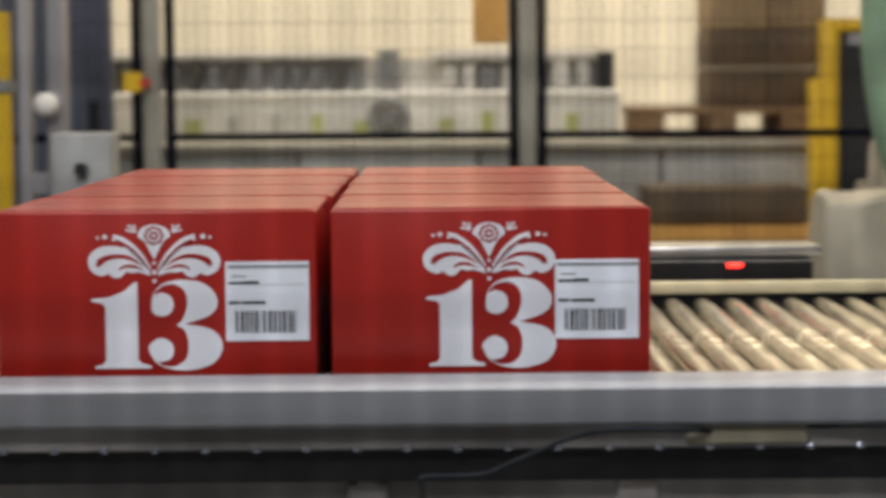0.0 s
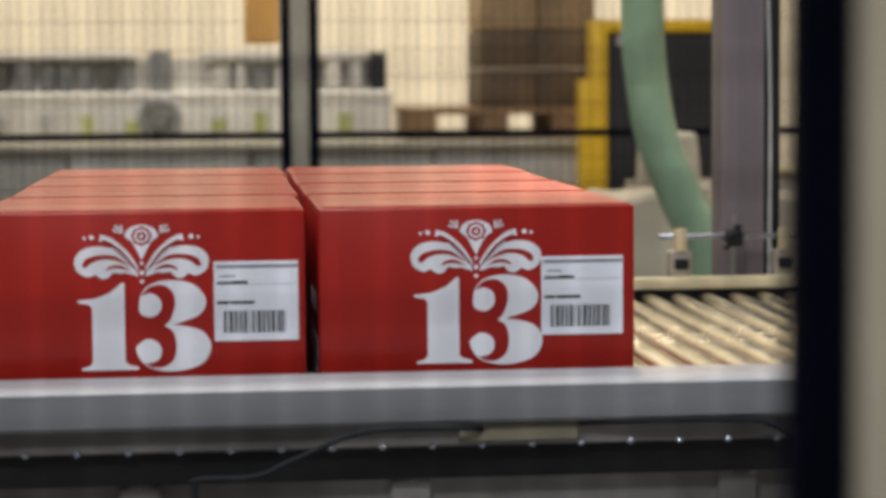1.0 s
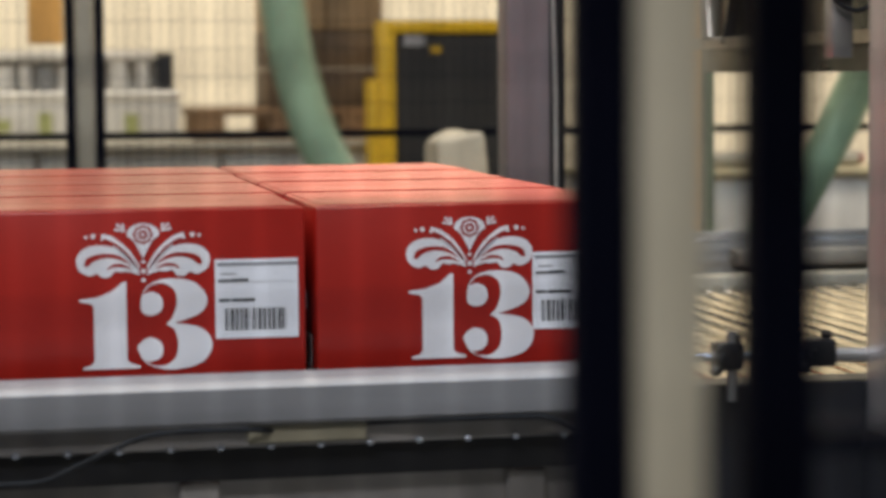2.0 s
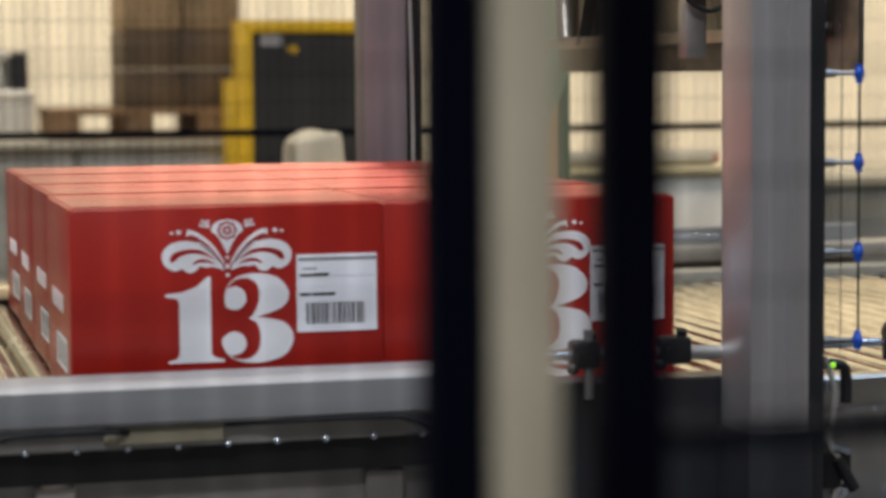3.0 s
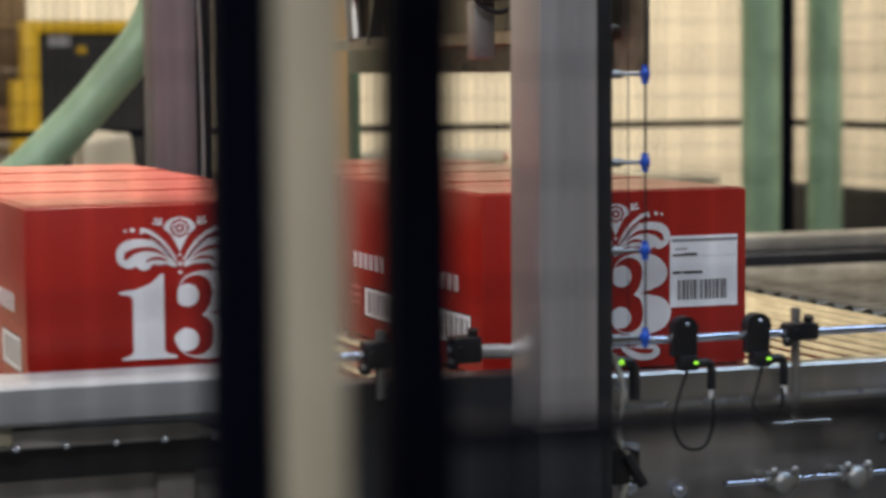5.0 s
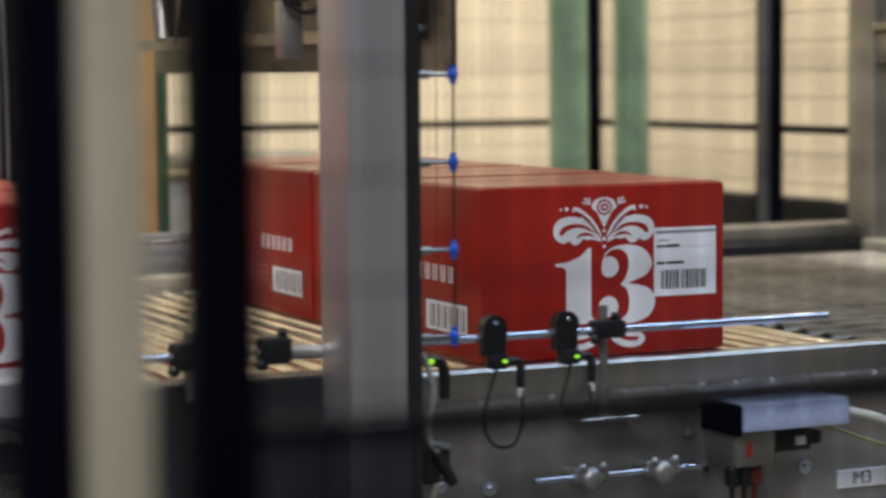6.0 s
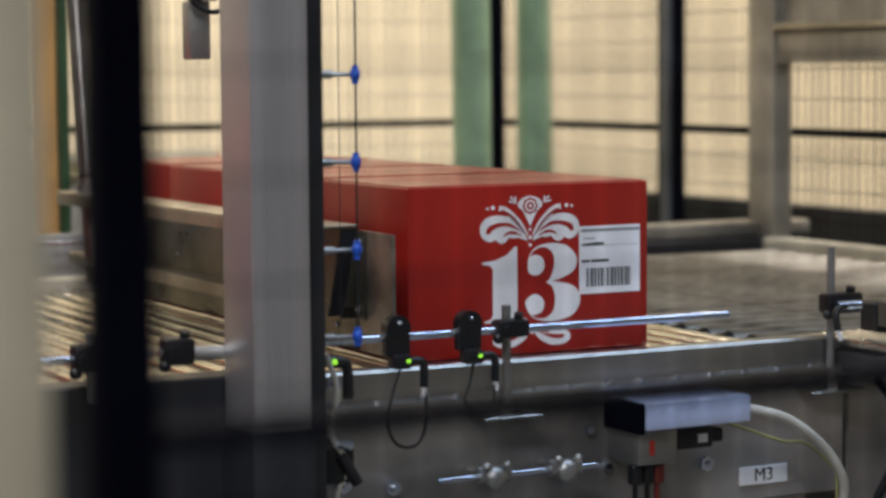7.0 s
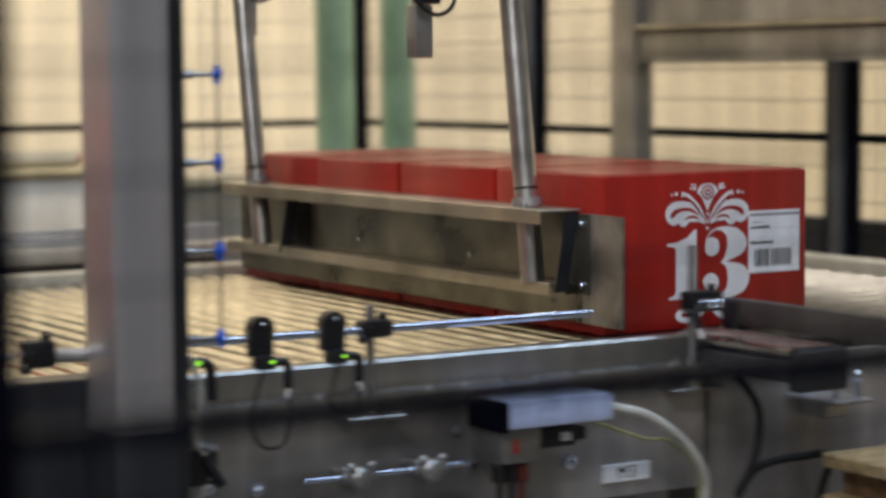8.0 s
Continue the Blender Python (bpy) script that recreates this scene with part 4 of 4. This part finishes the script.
def rail_cables():
    b = B(); tube(b, [(-0.02, 2.63, 0.0), (-0.026, 2.615, 0.6), (-0.028, 2.612, 0.765), (-0.026, 2.612, 0.784), (0.043, 2.612, 0.787), (0.09, 2.612, 0.806), (0.157, 2.613, 0.833), (0.204, 2.615, 0.839), (0.292, 2.618, 0.838), (0.33, 2.65, 0.83)], 0.0034, 8, 8)
    tagged(part("cable", b, CABLE), "black cable hanging below the side rail", "cable", "conveyor cables")
    b = B(); tube(b, [(0.43, 2.64, 0.838), (0.5, 2.625, 0.841), (0.62, 2.622, 0.841), (0.66, 2.62, 0.838), (0.69, 2.62, 0.822), (0.72, 2.63, 0.79), (0.73, 2.65, 0.6), (0.73, 2.66, 0.0)], 0.0034, 8, 8)
    tagged(part("cable", b, CABLE), "black cable hanging below the side rail", "cable", "conveyor cables")
    b = B(); tube(b, [(2.19, 2.7, 0.78), (2.2, 2.66, 0.73), (2.185, 2.65, 0.66), (2.16, 2.66, 0.6), (2.2, 2.66, 0.64), (2.29, 2.66, 0.648), (2.36, 2.68, 0.63), (2.38, 2.73, 0.5), (2.38, 2.73, 0.0)], 0.0065, 8, 8)
    tagged(part("cable", b, CABLE), "thick black cable along the table side", "cable", "conveyor cables")


rail_cables()


def table_fittings():
    g = base("guide_bar", (0, 0, 0), "grey steel guide bar on the table edge", "guide bar")
    b = B(); bx(b, 2.19, 2.215, 2.3, 2.70, 0.86, 0.9, 0.004, 2)
    part("bar", b, mat("dark_brown_steel", (0.1, 0.09, 0.08), 0.45, 0.5), g)
    b = B(); bx(b, 2.19, 2.22, 2.705, 2.745, 0.84, 0.898, 0.004, 1)
    part("mount", b, BLACK_PLASTIC, g)
    s = base("side_bracket", (0, 0, 0), "galvanised bracket on the table side panel", "bracket")
    b = B(); bx(b, 2.32, 2.4, 2.62, 2.738, 0.73, 0.737, 0.002, 1)
    bx(b, 2.345, 2.395, 2.67, 2.738, 0.7, 0.73, 0.003, 1)
    part("plate", b, GALV, s)
    for x in (2.34, 2.385):
        b = B(); ball(b, (x, 2.64, 0.772), 0.012, 12, 8)
        cyl(b, (x, 2.64, 0.735), (x, 2.64, 0.772), 0.006, 8)
        part("bolt", b, CHROME, s)
    w = base("wooden_pallet", (0, 0, 0), "pale wooden pallet edge beside the table", "pallet")
    for z in (0.642, 0.577):
        b = B(); bx(b, 2.275, 3.2, 2.45, 2.6, z, z + 0.022, 0.003, 1)
        part("board", b, PALE_WOOD, w)
    for x in (2.36, 3.1):
        b = B(); bx(b, x - 0.05, x + 0.05, 2.46, 2.59, 0.0, 0.577, 0.003, 1)
        part("block", b, WOOD, w)
        b = B(); bx(b, x - 0.05, x + 0.05, 2.46, 2.59, 0.599, 0.642, 0.003, 1)
        part("block", b, WOOD, w)
    c = base("roller_section", (0, 0, 0), "short steel rollers at the corner of the table", "rollers")
    b = B(); cyl(b, (0, 2.47, 0), (0, 2.73, 0), 0.0095, 14)
    short = mesh_from("roller", b, ROLLER_STEEL)
    for i in range(4):
        ob = new("roller", short)
        ob.parent, ob.location = c, (2.112 + i * 0.0225, 0, 0.8455)
    b = B(); bx(b, 2.095, 2.19, 2.44, 2.468, 0.79, 0.852, 0.004, 1)
    part("end_rail", b, NIGHT_PAINT, c)
    b = B(); bx(b, 2.105, 2.185, 2.469, 2.73, 0.8, 0.83, 0.002, 1)
    part("carrier", b, DARK_METAL, c)


table_fittings()


# ---- behind the line ----
def far_guides():
    s = base("sensor_box", (0, 0, 0), "black sensor box with a red lamp under a steel bar", "sensor")
    b = B(); bx(b, 0.38, 0.7, 4.16, 4.3, 0.80, 0.912, 0.004, 1)
    part("housing", b, BLACK_PLASTIC, s)
    b = B(); bx(b, 0.36, 0.72, 4.18, 4.31, 0.913, 0.937, 0.006, 2)
    part("bar", b, STEEL, s)
    b = B(); bx(b, 0.538, 0.566, 4.155, 4.161, 0.898, 0.906, 0.002, 1)
    part("signal_lamp", b, RED_LED, s, "glowing red lamp")
    for x in (0.4, 0.68):
        b = B(); bx(b, x - 0.02, x + 0.02, 4.2, 4.24, 0.0, 0.8)
        part("leg", b, GREY_PAINT, s)
    g = base("far_guide", (0, 0, 0), "steel guide rod with clamps on the far rail", "guide rod", "sensor rods")
    b = B(); cyl(b, (0.84, 4.13, 0.952), (1.16, 4.13, 0.952), 0.0055, 12)
    part("rod", b, CHROME, g)
    for x in (0.882, 1.085):
        b = B(); bx(b, x - 0.022, x + 0.022, 4.122, 4.16, 0.84, 0.925, 0.004, 1)
        cl = part("clamp_block", b, RUST_BEAM, g)
        b = B(); cyl(b, (x, 4.13, 0.925), (x, 4.13, 0.966), 0.013, 12)
        part("nut", b, CREAM_RAIL, cl)
        b = B(); bx(b, x - 0.014, x + 0.014, 4.117, 4.123, 0.89, 0.91, 0.002, 1)
        part("plug", b, BLACK_PLASTIC, cl)
    black_clamp("clamp", g, 0.985, 4.13, 0.948, 0.034, 0.032)
    b = B(); cyl(b, (0.985, 4.14, 0.86), (0.985, 4.14, 0.99), 0.006, 12)
    part("upright", b, ZINC, g)
    p = base("sheet_screen", (0, 0, 0), "dark grey sheet guard behind the outfeed rollers", "screen")
    b = B(); bx(b, 1.16, 2.05, 4.26, 4.275, 0.6, 0.94, 0.003, 1)
    part("sheet", b, GREY_PAINT, p)
    b = B(); cyl(b, (1.3, 4.22, 0.925), (1.72, 4.22, 0.925), 0.004, 10)
    part("thin_rod", b, CHROME, p)
    for x in (1.2, 2.0):
        b = B(); bx(b, x - 0.02, x + 0.02, 4.275, 4.31, 0.0, 0.93)
        part("leg", b, GREY_PAINT, p)


far_guides()


def big_bag(name, x0, x1, y0, y1, h, label, seed, lean=0.0):
    b = B()
    bx(b, x0, x1, y0, y1, 0.0, h, 0.02, 2)
    bmesh.ops.subdivide_edges(b, edges=b.edges[:], cuts=5, use_grid_fill=True)
    for v in b.verts:
        k = noise.noise_vector(v.co * 11 + Vector((seed, 0, 0))) * 0.022
        v.co += Vector((k.x + lean * (h - v.co.z), k.y, k.z if v.co.z > h * 0.8 else 0))
    return tagged(part(name, b, WHITE_BAG), label, "bag", "filled bags")


WHITE_BAG = mat("woven_cream_bag", (0.55, 0.5, 0.395), 0.7, var=0.1, scale=8, bump=0.25, fine=90)
big_bag("big_bag", 0.87, 1.09, 4.95, 5.25, 0.985, "cream woven bulk bag, wrinkled and full", 3)
big_bag("big_bag", 1.035, 1.155, 5.2, 5.4, 1.115, "cream woven bulk bag, wrinkled and full", 8, 0.06)
big_bag("big_bag", 1.19, 1.44, 5.0, 5.3, 0.97, "cream woven bulk bag, wrinkled and full", 5)


def background_table():
    t = base("long_table", (0, 0, 0), "long grey machine table behind the mesh fence", "machine table")
    b = B(); bx(b, -2.2, 1.3, 7.0, 7.9, 1.03, 1.055, 0.004, 1)
    part("top", b, BEIGE_POST, t, "cream table top")
    for i in range(6):
        x = -2.18 + i * 0.578
        b = B(); bx(b, x, x + 0.568, 7.04, 7.85, 0.62, 1.03, 0.004, 1)
        part("side_panel", b, TABLE_GREY, t)
    for x in (-2.1, -0.6, 1.05):
        for y in (7.05, 7.8):
            b = B(); bx(b, x - 0.04, x + 0.04, y - 0.04, y + 0.04, 0.0, 0.62)
            part("leg", b, GREY_PAINT, t)


background_table()


MODULE_GREY = mat("dark_olive_module", (0.15, 0.145, 0.12), 0.5)
LIME = mat("lime_notice", (0.5, 0.52, 0.2), 0.6)


def packing_machine():
    m = base("packing_machine", (0, 0, 0), "white packing machine with a row of grey modules", "machine")
    b = B(); bx(b, -1.5, 0.6, 7.35, 7.8, 1.055, 1.215, 0.012, 2)
    part("body", b, WHITE_PAINT, m)
    b = B(); bx(b, -1.5, 0.6, 7.33, 7.42, 1.19, 1.212, 0.005, 1)
    part("ledge", b, WHITE_PAINT, m)
    b = B(); bx(b, -1.5, -0.24, 7.4, 7.66, 1.322, 1.345, 0.005, 1)
    part("top_cover", b, WHITE_PAINT, m)
    b = B(); bx(b, -0.03, 0.52, 7.4, 7.66, 1.315, 1.345, 0.005, 1)
    part("top_cover", b, WHITE_PAINT, m)
    b = B(); bx(b, -1.5, 0.56, 7.5, 7.66, 1.2145, 1.3225)
    part("back_plate", b, WHITE_PAINT, m)
    rnd = random.Random(12)
    x = -1.48
    while x < 0.5:
        if -0.27 < x < -0.03:
            x += 0.05
            continue
        w = rnd.uniform(0.03, 0.046) if x < 0 else rnd.uniform(0.03, 0.07)
        b = B(); bx(b, x, x + w, 7.42, 7.5, 1.216, rnd.uniform(1.29, 1.318), 0.005, 1)
        cyl(b, (x + w / 2, 7.42, 1.25), (x + w / 2, 7.4, 1.25), 0.012, 10)
        part("module", b, rnd.choice((MODULE_GREY, GREY_PAINT, GREY_PAINT)) if (x < -0.2 or rnd.random() < 0.45) else WHITE_PAINT, m)
        x += w + rnd.uniform(0.018, 0.034)
    for i in range(14):
        x = -1.4 + i * 0.14
        b = B(); bx(b, x, x + rnd.uniform(0.03, 0.06), 7.343, 7.35, rnd.uniform(1.07, 1.085), rnd.uniform(1.115, 1.15), 0.002, 1)
        part("notice", b, rnd.choice((LIME, GREY_PAINT, TABLE_GREY)), m)
    b = B(); bx(b, 0.53, 0.585, 7.38, 7.5, 1.216, 1.34, 0.005, 1)
    part("end_unit", b, DARK_METAL, m)
    b = B()
    tube(b, [(-0.165 + 0.058 * math.cos(k * math.pi / 8), 7.3, 1.125 + 0.058 * math.sin(k * math.pi / 8)) for k in range(17)], 0.014, 8, 2)
    for k in range(3):
        a = k * math.pi / 3 + 0.3
        cyl(b, (-0.165 - 0.055 * math.cos(a), 7.3, 1.125 - 0.055 * math.sin(a)), (-0.165 + 0.055 * math.cos(a), 7.3, 1.125 + 0.055 * math.sin(a)), 0.008, 8)
    cyl(b, (-0.165, 7.26, 1.125), (-0.165, 7.36, 1.125), 0.022, 12)
    wheel = part("hand_wheel", b, GREY_PAINT, m, "grey hand wheel")
    b = B(); bx(b, -0.2, -0.13, 7.4, 7.5, 1.215, 1.35, 0.006, 1)
    part("column", b, GREY_PAINT, m)


packing_machine()


def pallet_load():
    p = base("pallet", (0, 0, 0), "dark wooden pallet on the grey table", "pallet")
    for y in (7.06, 7.25, 7.44):
        for x in (0.67, 0.9, 1.13):
            b = B(); bx(b, x - 0.04, x + 0.05, y, y + 0.09, 1.077, 1.135, 0.004, 1)
            part("block", b, WOOD, p)
    for y in (7.06, 7.25, 7.44):
        b = B(); bx(b, 0.62, 1.19, y, y + 0.1, 1.055, 1.077, 0.003, 1)
        part("board", b, WOOD, p)
        b = B(); bx(b, 0.62, 1.19, y, y + 0.1, 1.135, 1.157, 0.003, 1)
        part("board", b, WOOD, p)
    rnd = random.Random(5)
    for k in range(4):
        for i in range(2):
            x = 0.865 + i * 0.185
            b = B(); bx(b, x, x + 0.18, 7.08, 7.5, 1.172 + k * 0.125, 1.294 + k * 0.125, 0.004, 2)
            ob = tagged(part("brown_carton", b, DARK_CARD if k < 2 else BROWN_CARD), "dark brown cardboard carton stacked on a pallet" if k < 2 else "tan cardboard carton stacked on a pallet", "carton", "brown cartons")
            ob.location = (rnd.uniform(-0.004, 0.004), rnd.uniform(-0.01, 0.01), -0.015)


pallet_load()


def yellow_guard():
    g = base("guard_screen", (0, 0, 0), "yellow framed guard with a black screen", "guard screen")
    for x0, x1 in ((1.185, 1.237), (1.6, 1.645)):
        b = B(); bx(b, x0, x1, 6.88, 6.94, 0.0, 1.43, 0.006, 2)
        part("upright", b, YELLOW, g)
    b = B(); bx(b, 1.237, 1.6, 6.88, 6.94, 1.392, 1.43, 0.006, 2)
    part("top_rail", b, YELLOW, g)
    b = B(); bx(b, 1.147, 1.184, 6.86, 6.92, 0.0, 1.246, 0.006, 2)
    part("side_upright", b, YELLOW, g)
    b = B(); bx(b, 1.238, 1.6, 6.9, 6.92, 0.1, 1.392, 0.004, 1)
    part("screen", b, BLACK_PANEL, g, "matt black screen")
    b = B(); bx(b, 1.27, 1.335, 6.893, 6.899, 1.35, 1.385)
    part("notice", b, GREY_INK, g)
    b = B(); bx(b, 1.355, 1.385, 6.893, 6.899, 1.328, 1.35, 0.004, 2)
    part("notice", b, YELLOW, g)


yellow_guard()


def stacked_goods():
    for z0, z1 in ((0.0, 0.4), (0.402, 0.78), (0.83, 0.935)):
        b = B(); bx(b, 0.6, 1.06, 6.35, 6.7, z0, z1, 0.006, 2)
        tagged(part("brown_carton", b, DARK_CARD), "dark brown cardboard carton behind the fence", "carton", "brown cartons")
    b = B(); bx(b, 0.58, 1.08, 6.33, 6.72, 0.781, 0.828, 0.004, 1)
    tagged(part("orange_board", b, ORANGE), "orange-brown board lying between cartons", "board")
    b = B(); bx(b, 0.092, 0.182, 5.94, 5.975, 1.349, 1.72, 0.004, 1)
    tagged(part("notice_board", b, ORANGE), "orange-brown board fixed to the mesh fence", "board")


stacked_goods()


def left_end():
    b = B(); bx(b, -1.112, -1.076, 5.56, 5.6, 0.0, 1.43, 0.004, 1)
    y = tagged(part("yellow_post", b, YELLOW), "yellow painted guard post with a grey sleeve", "post")
    b = B(); bx(b, -1.12, -1.068, 5.55, 5.61, 1.23, 1.26, 0.003, 1)
    part("sleeve", b, GREY_PAINT, y)
    b = B(); bx(b, -1.035, -1.005, 5.46, 5.52, 0.0, 2.2, 0.004, 1)
    bx(b, -0.965, -0.918, 5.46, 5.52, 0.0, 2.2, 0.004, 1)
    for z in (0.3, 0.98, 1.8):
        bx(b, -1.005, -0.965, 5.47, 5.51, z, z + 0.05)
    m = tagged(part("ladder_frame", b, ALU), "grey steel ladder-like frame behind the line", "frame")
    b = B(); ball(b, (-0.96, 5.42, 1.2), 0.03, 14, 10, (1, 0.8, 1))
    part("lamp_cap", b, WHITE_PAINT, m)
    b = B(); bx(b, -1.25, -0.93, 6.3, 6.36, 0.0, 1.9, 0.006, 1)
    c = tagged(part("cabinet", b, mat("blue_grey_paint", (0.09, 0.1, 0.14), 0.5)), "dark blue-grey cabinet behind the fence", "cabinet")
    b = B(); bx(b, -0.99, -0.965, 6.285, 6.3, 0.9, 1.2, 0.003, 1)
    part("handle", b, BLACK_PLASTIC, c)
    b = B(); bx(b, -0.87, -0.735, 4.95, 5.1, 0.0, 1.14, 0.008, 2)
    g = tagged(part("grey_box", b, GREY_PAINT), "grey painted control box on the floor", "control box")
    b = B(); cyl(b, (-0.8, 4.96, 1.06), (-0.8, 4.93, 1.06), 0.016, 14)
    part("button", b, BLACK_PLASTIC, g)
    s = base("signal_unit", (-0.815, 5.97, 1.25), "small yellow switch with a red button on the fence", "switch")
    b = B(); bx(b, -0.03, 0.02, -0.03, 0.0, -0.025, 0.028, 0.004, 1)
    part("body", b, YELLOW, s)
    b = B(); cyl(b, (0.028, -0.03, 0.0), (0.028, -0.005, 0.0), 0.013, 12)
    part("button", b, mat("red_button", (0.6, 0.03, 0.02), 0.4), s)


left_end()


def right_back():
    b = B(); bx(b, 1.685, 1.74, 5.35, 5.4, 0.0, 1.9, 0.004, 1)
    tagged(part("orange_post", b, ORANGE), "orange-yellow painted post behind the line", "post")
    b = B(); bx(b, 1.748, 1.772, 5.34, 5.39, 0.0, 1.9, 0.004, 1)
    tagged(part("green_post", b, mat("dark_green_paint", (0.03, 0.09, 0.04), 0.5)), "dark green painted post behind the line", "post")
    b = B(); bx(b, 1.3, 3.3, 6.35, 6.8, 0.0, 0.9, 0.006, 1)
    low = tagged(part("low_bench", b, GREY_PAINT), "long low grey bench behind the mesh fence", "bench")
    b = B(); bx(b, 1.28, 3.31, 6.33, 6.82, 0.9, 0.93, 0.004, 1)
    part("top", b, BEIGE_POST, low)
    b = B(); bx(b, 3.55, 3.6, 2.4, 6.6, 0.0, 0.9, 0.004, 1)
    tagged(part("low_screen", b, DARK_METAL), "low dark grey screen beyond the side fence", "screen")
    b = B(); bx(b, 1.5, 2.42, 5.45, 5.8, 0.0, 0.99, 0.01, 2)
    g = tagged(part("white_cabinet", b, WHITE_PAINT), "low cream-white cabinet behind the rollers", "cabinet")
    b = B(); bx(b, 1.49, 2.43, 5.43, 5.82, 0.99, 1.01, 0.006, 1)
    part("top", b, CREAM_RAIL, g)
    b = B(); cyl(b, (1.5, 5.55, 1.03), (2.24, 5.55, 1.03), 0.02, 18)
    pipe = tagged(part("grey_pipe", b, BEIGE_POST), "grey pipe lying on the low cabinet", "pipe")
    b = B(); cyl(b, (2.24, 5.55, 1.03), (2.255, 5.55, 1.03), 0.015, 14)
    part("end_plug", b, mat("dull_red_plug", (0.35, 0.06, 0.04), 0.5), pipe, "dull red end plug")


right_back()
# ---- motions ----
LEAD = [(0.0, -0.141), (0.5, -0.006), (1.0, 0.129), (1.5, 0.260), (2.0, 0.393), (2.6, 0.555), (3.1, 0.69), (3.5, 0.771), (3.8, 0.788), (4.0, 0.799), (4.2, 0.845), (4.6, 0.97),
        (5.5, 1.230), (6.0, 1.370), (6.25, 1.405), (6.5, 1.408), (7.0, 1.408), (7.1, 1.409), (7.2, 1.432), (7.3, 1.466), (7.4, 1.525), (7.5, 1.588), (7.7, 1.742), (8.0, 1.979)]
FOLLOW = [(0.0, -0.559), (0.5, -0.424), (1.0, -0.288), (1.5, -0.157), (2.0, -0.021), (2.6, 0.15), (3.1, 0.29), (3.5, 0.361), (3.8, 0.376), (4.0, 0.387), (4.2, 0.42), (4.6, 0.465), (5.5, 0.478), (6.0, 0.458), (6.3, 0.455), (8.0, 0.455)]
PUSH = [(0.0, 1.312, 1.26), (6.1, 1.312, 1.26), (6.2, 1.312, 1.255), (6.3, 1.312, 1.228), (6.4, 1.314, 1.155), (6.5, 1.328, 1.065), (6.6, 1.341, 0.965), (6.7, 1.346, 0.9), (6.8, 1.351, 0.875), (6.9, 1.355, 0.867),
        (7.0, 1.363, 0.867), (7.1, 1.384, 0.867), (7.2, 1.424, 0.867), (7.3, 1.46, 0.867), (7.4, 1.52, 0.867), (7.5, 1.584, 0.867), (7.7, 1.738, 0.867), (8.0, 1.976, 0.867)]
# seconds, place along the line at chest height, lean in degrees
BENT = [(0.0, 0.955, 0), (0.7, 0.957, 0), (1.0, 0.94, 0), (1.4, 0.89, -2), (1.5, 0.865, -3), (2.0, 0.64, -8), (2.2, 0.50, -9), (2.9, 0.0, -9), (3.6, -0.5, -5), (8.0, -0.5, -5)]
SLANT = [(0.0, 2.75, -15), (1.0, 2.35, -16), (2.0, 1.905, -18), (2.2, 1.84, -20), (3.3, 1.25, -15), (3.5, 1.18, -7), (4.0, 0.945, -3), (5.5, 1.03, -4), (8.0, 1.03, -4)]


def hung(rows):
    return [(t, pose(x - 1.26 * math.sin(radians(a)), 4.8, 0, 0, a, 0)) for t, x, a in rows]


def motions():
    for ob, col, row, dx, dy, turn, tip in CARTONS:
        rows = LEAD if col == 0 else FOLLOW
        walk(ob, [(t, pose(x + dx, FRONT_Y + dy, ROLL_Z - CD * math.sin(radians(tip)), tip, 0, turn)) for t, x in rows])
    walk(PUSHER, [(t, pose(x, 0, z)) for t, x, z in PUSH])
    walk(CARRIAGE, [(t, pose(max(x, 1.354), 0, 0)) for t, x, z in PUSH])
    walk(HOSE_BENT, hung(BENT))
    walk(HOSE_SLANT, hung(SLANT))


motions()
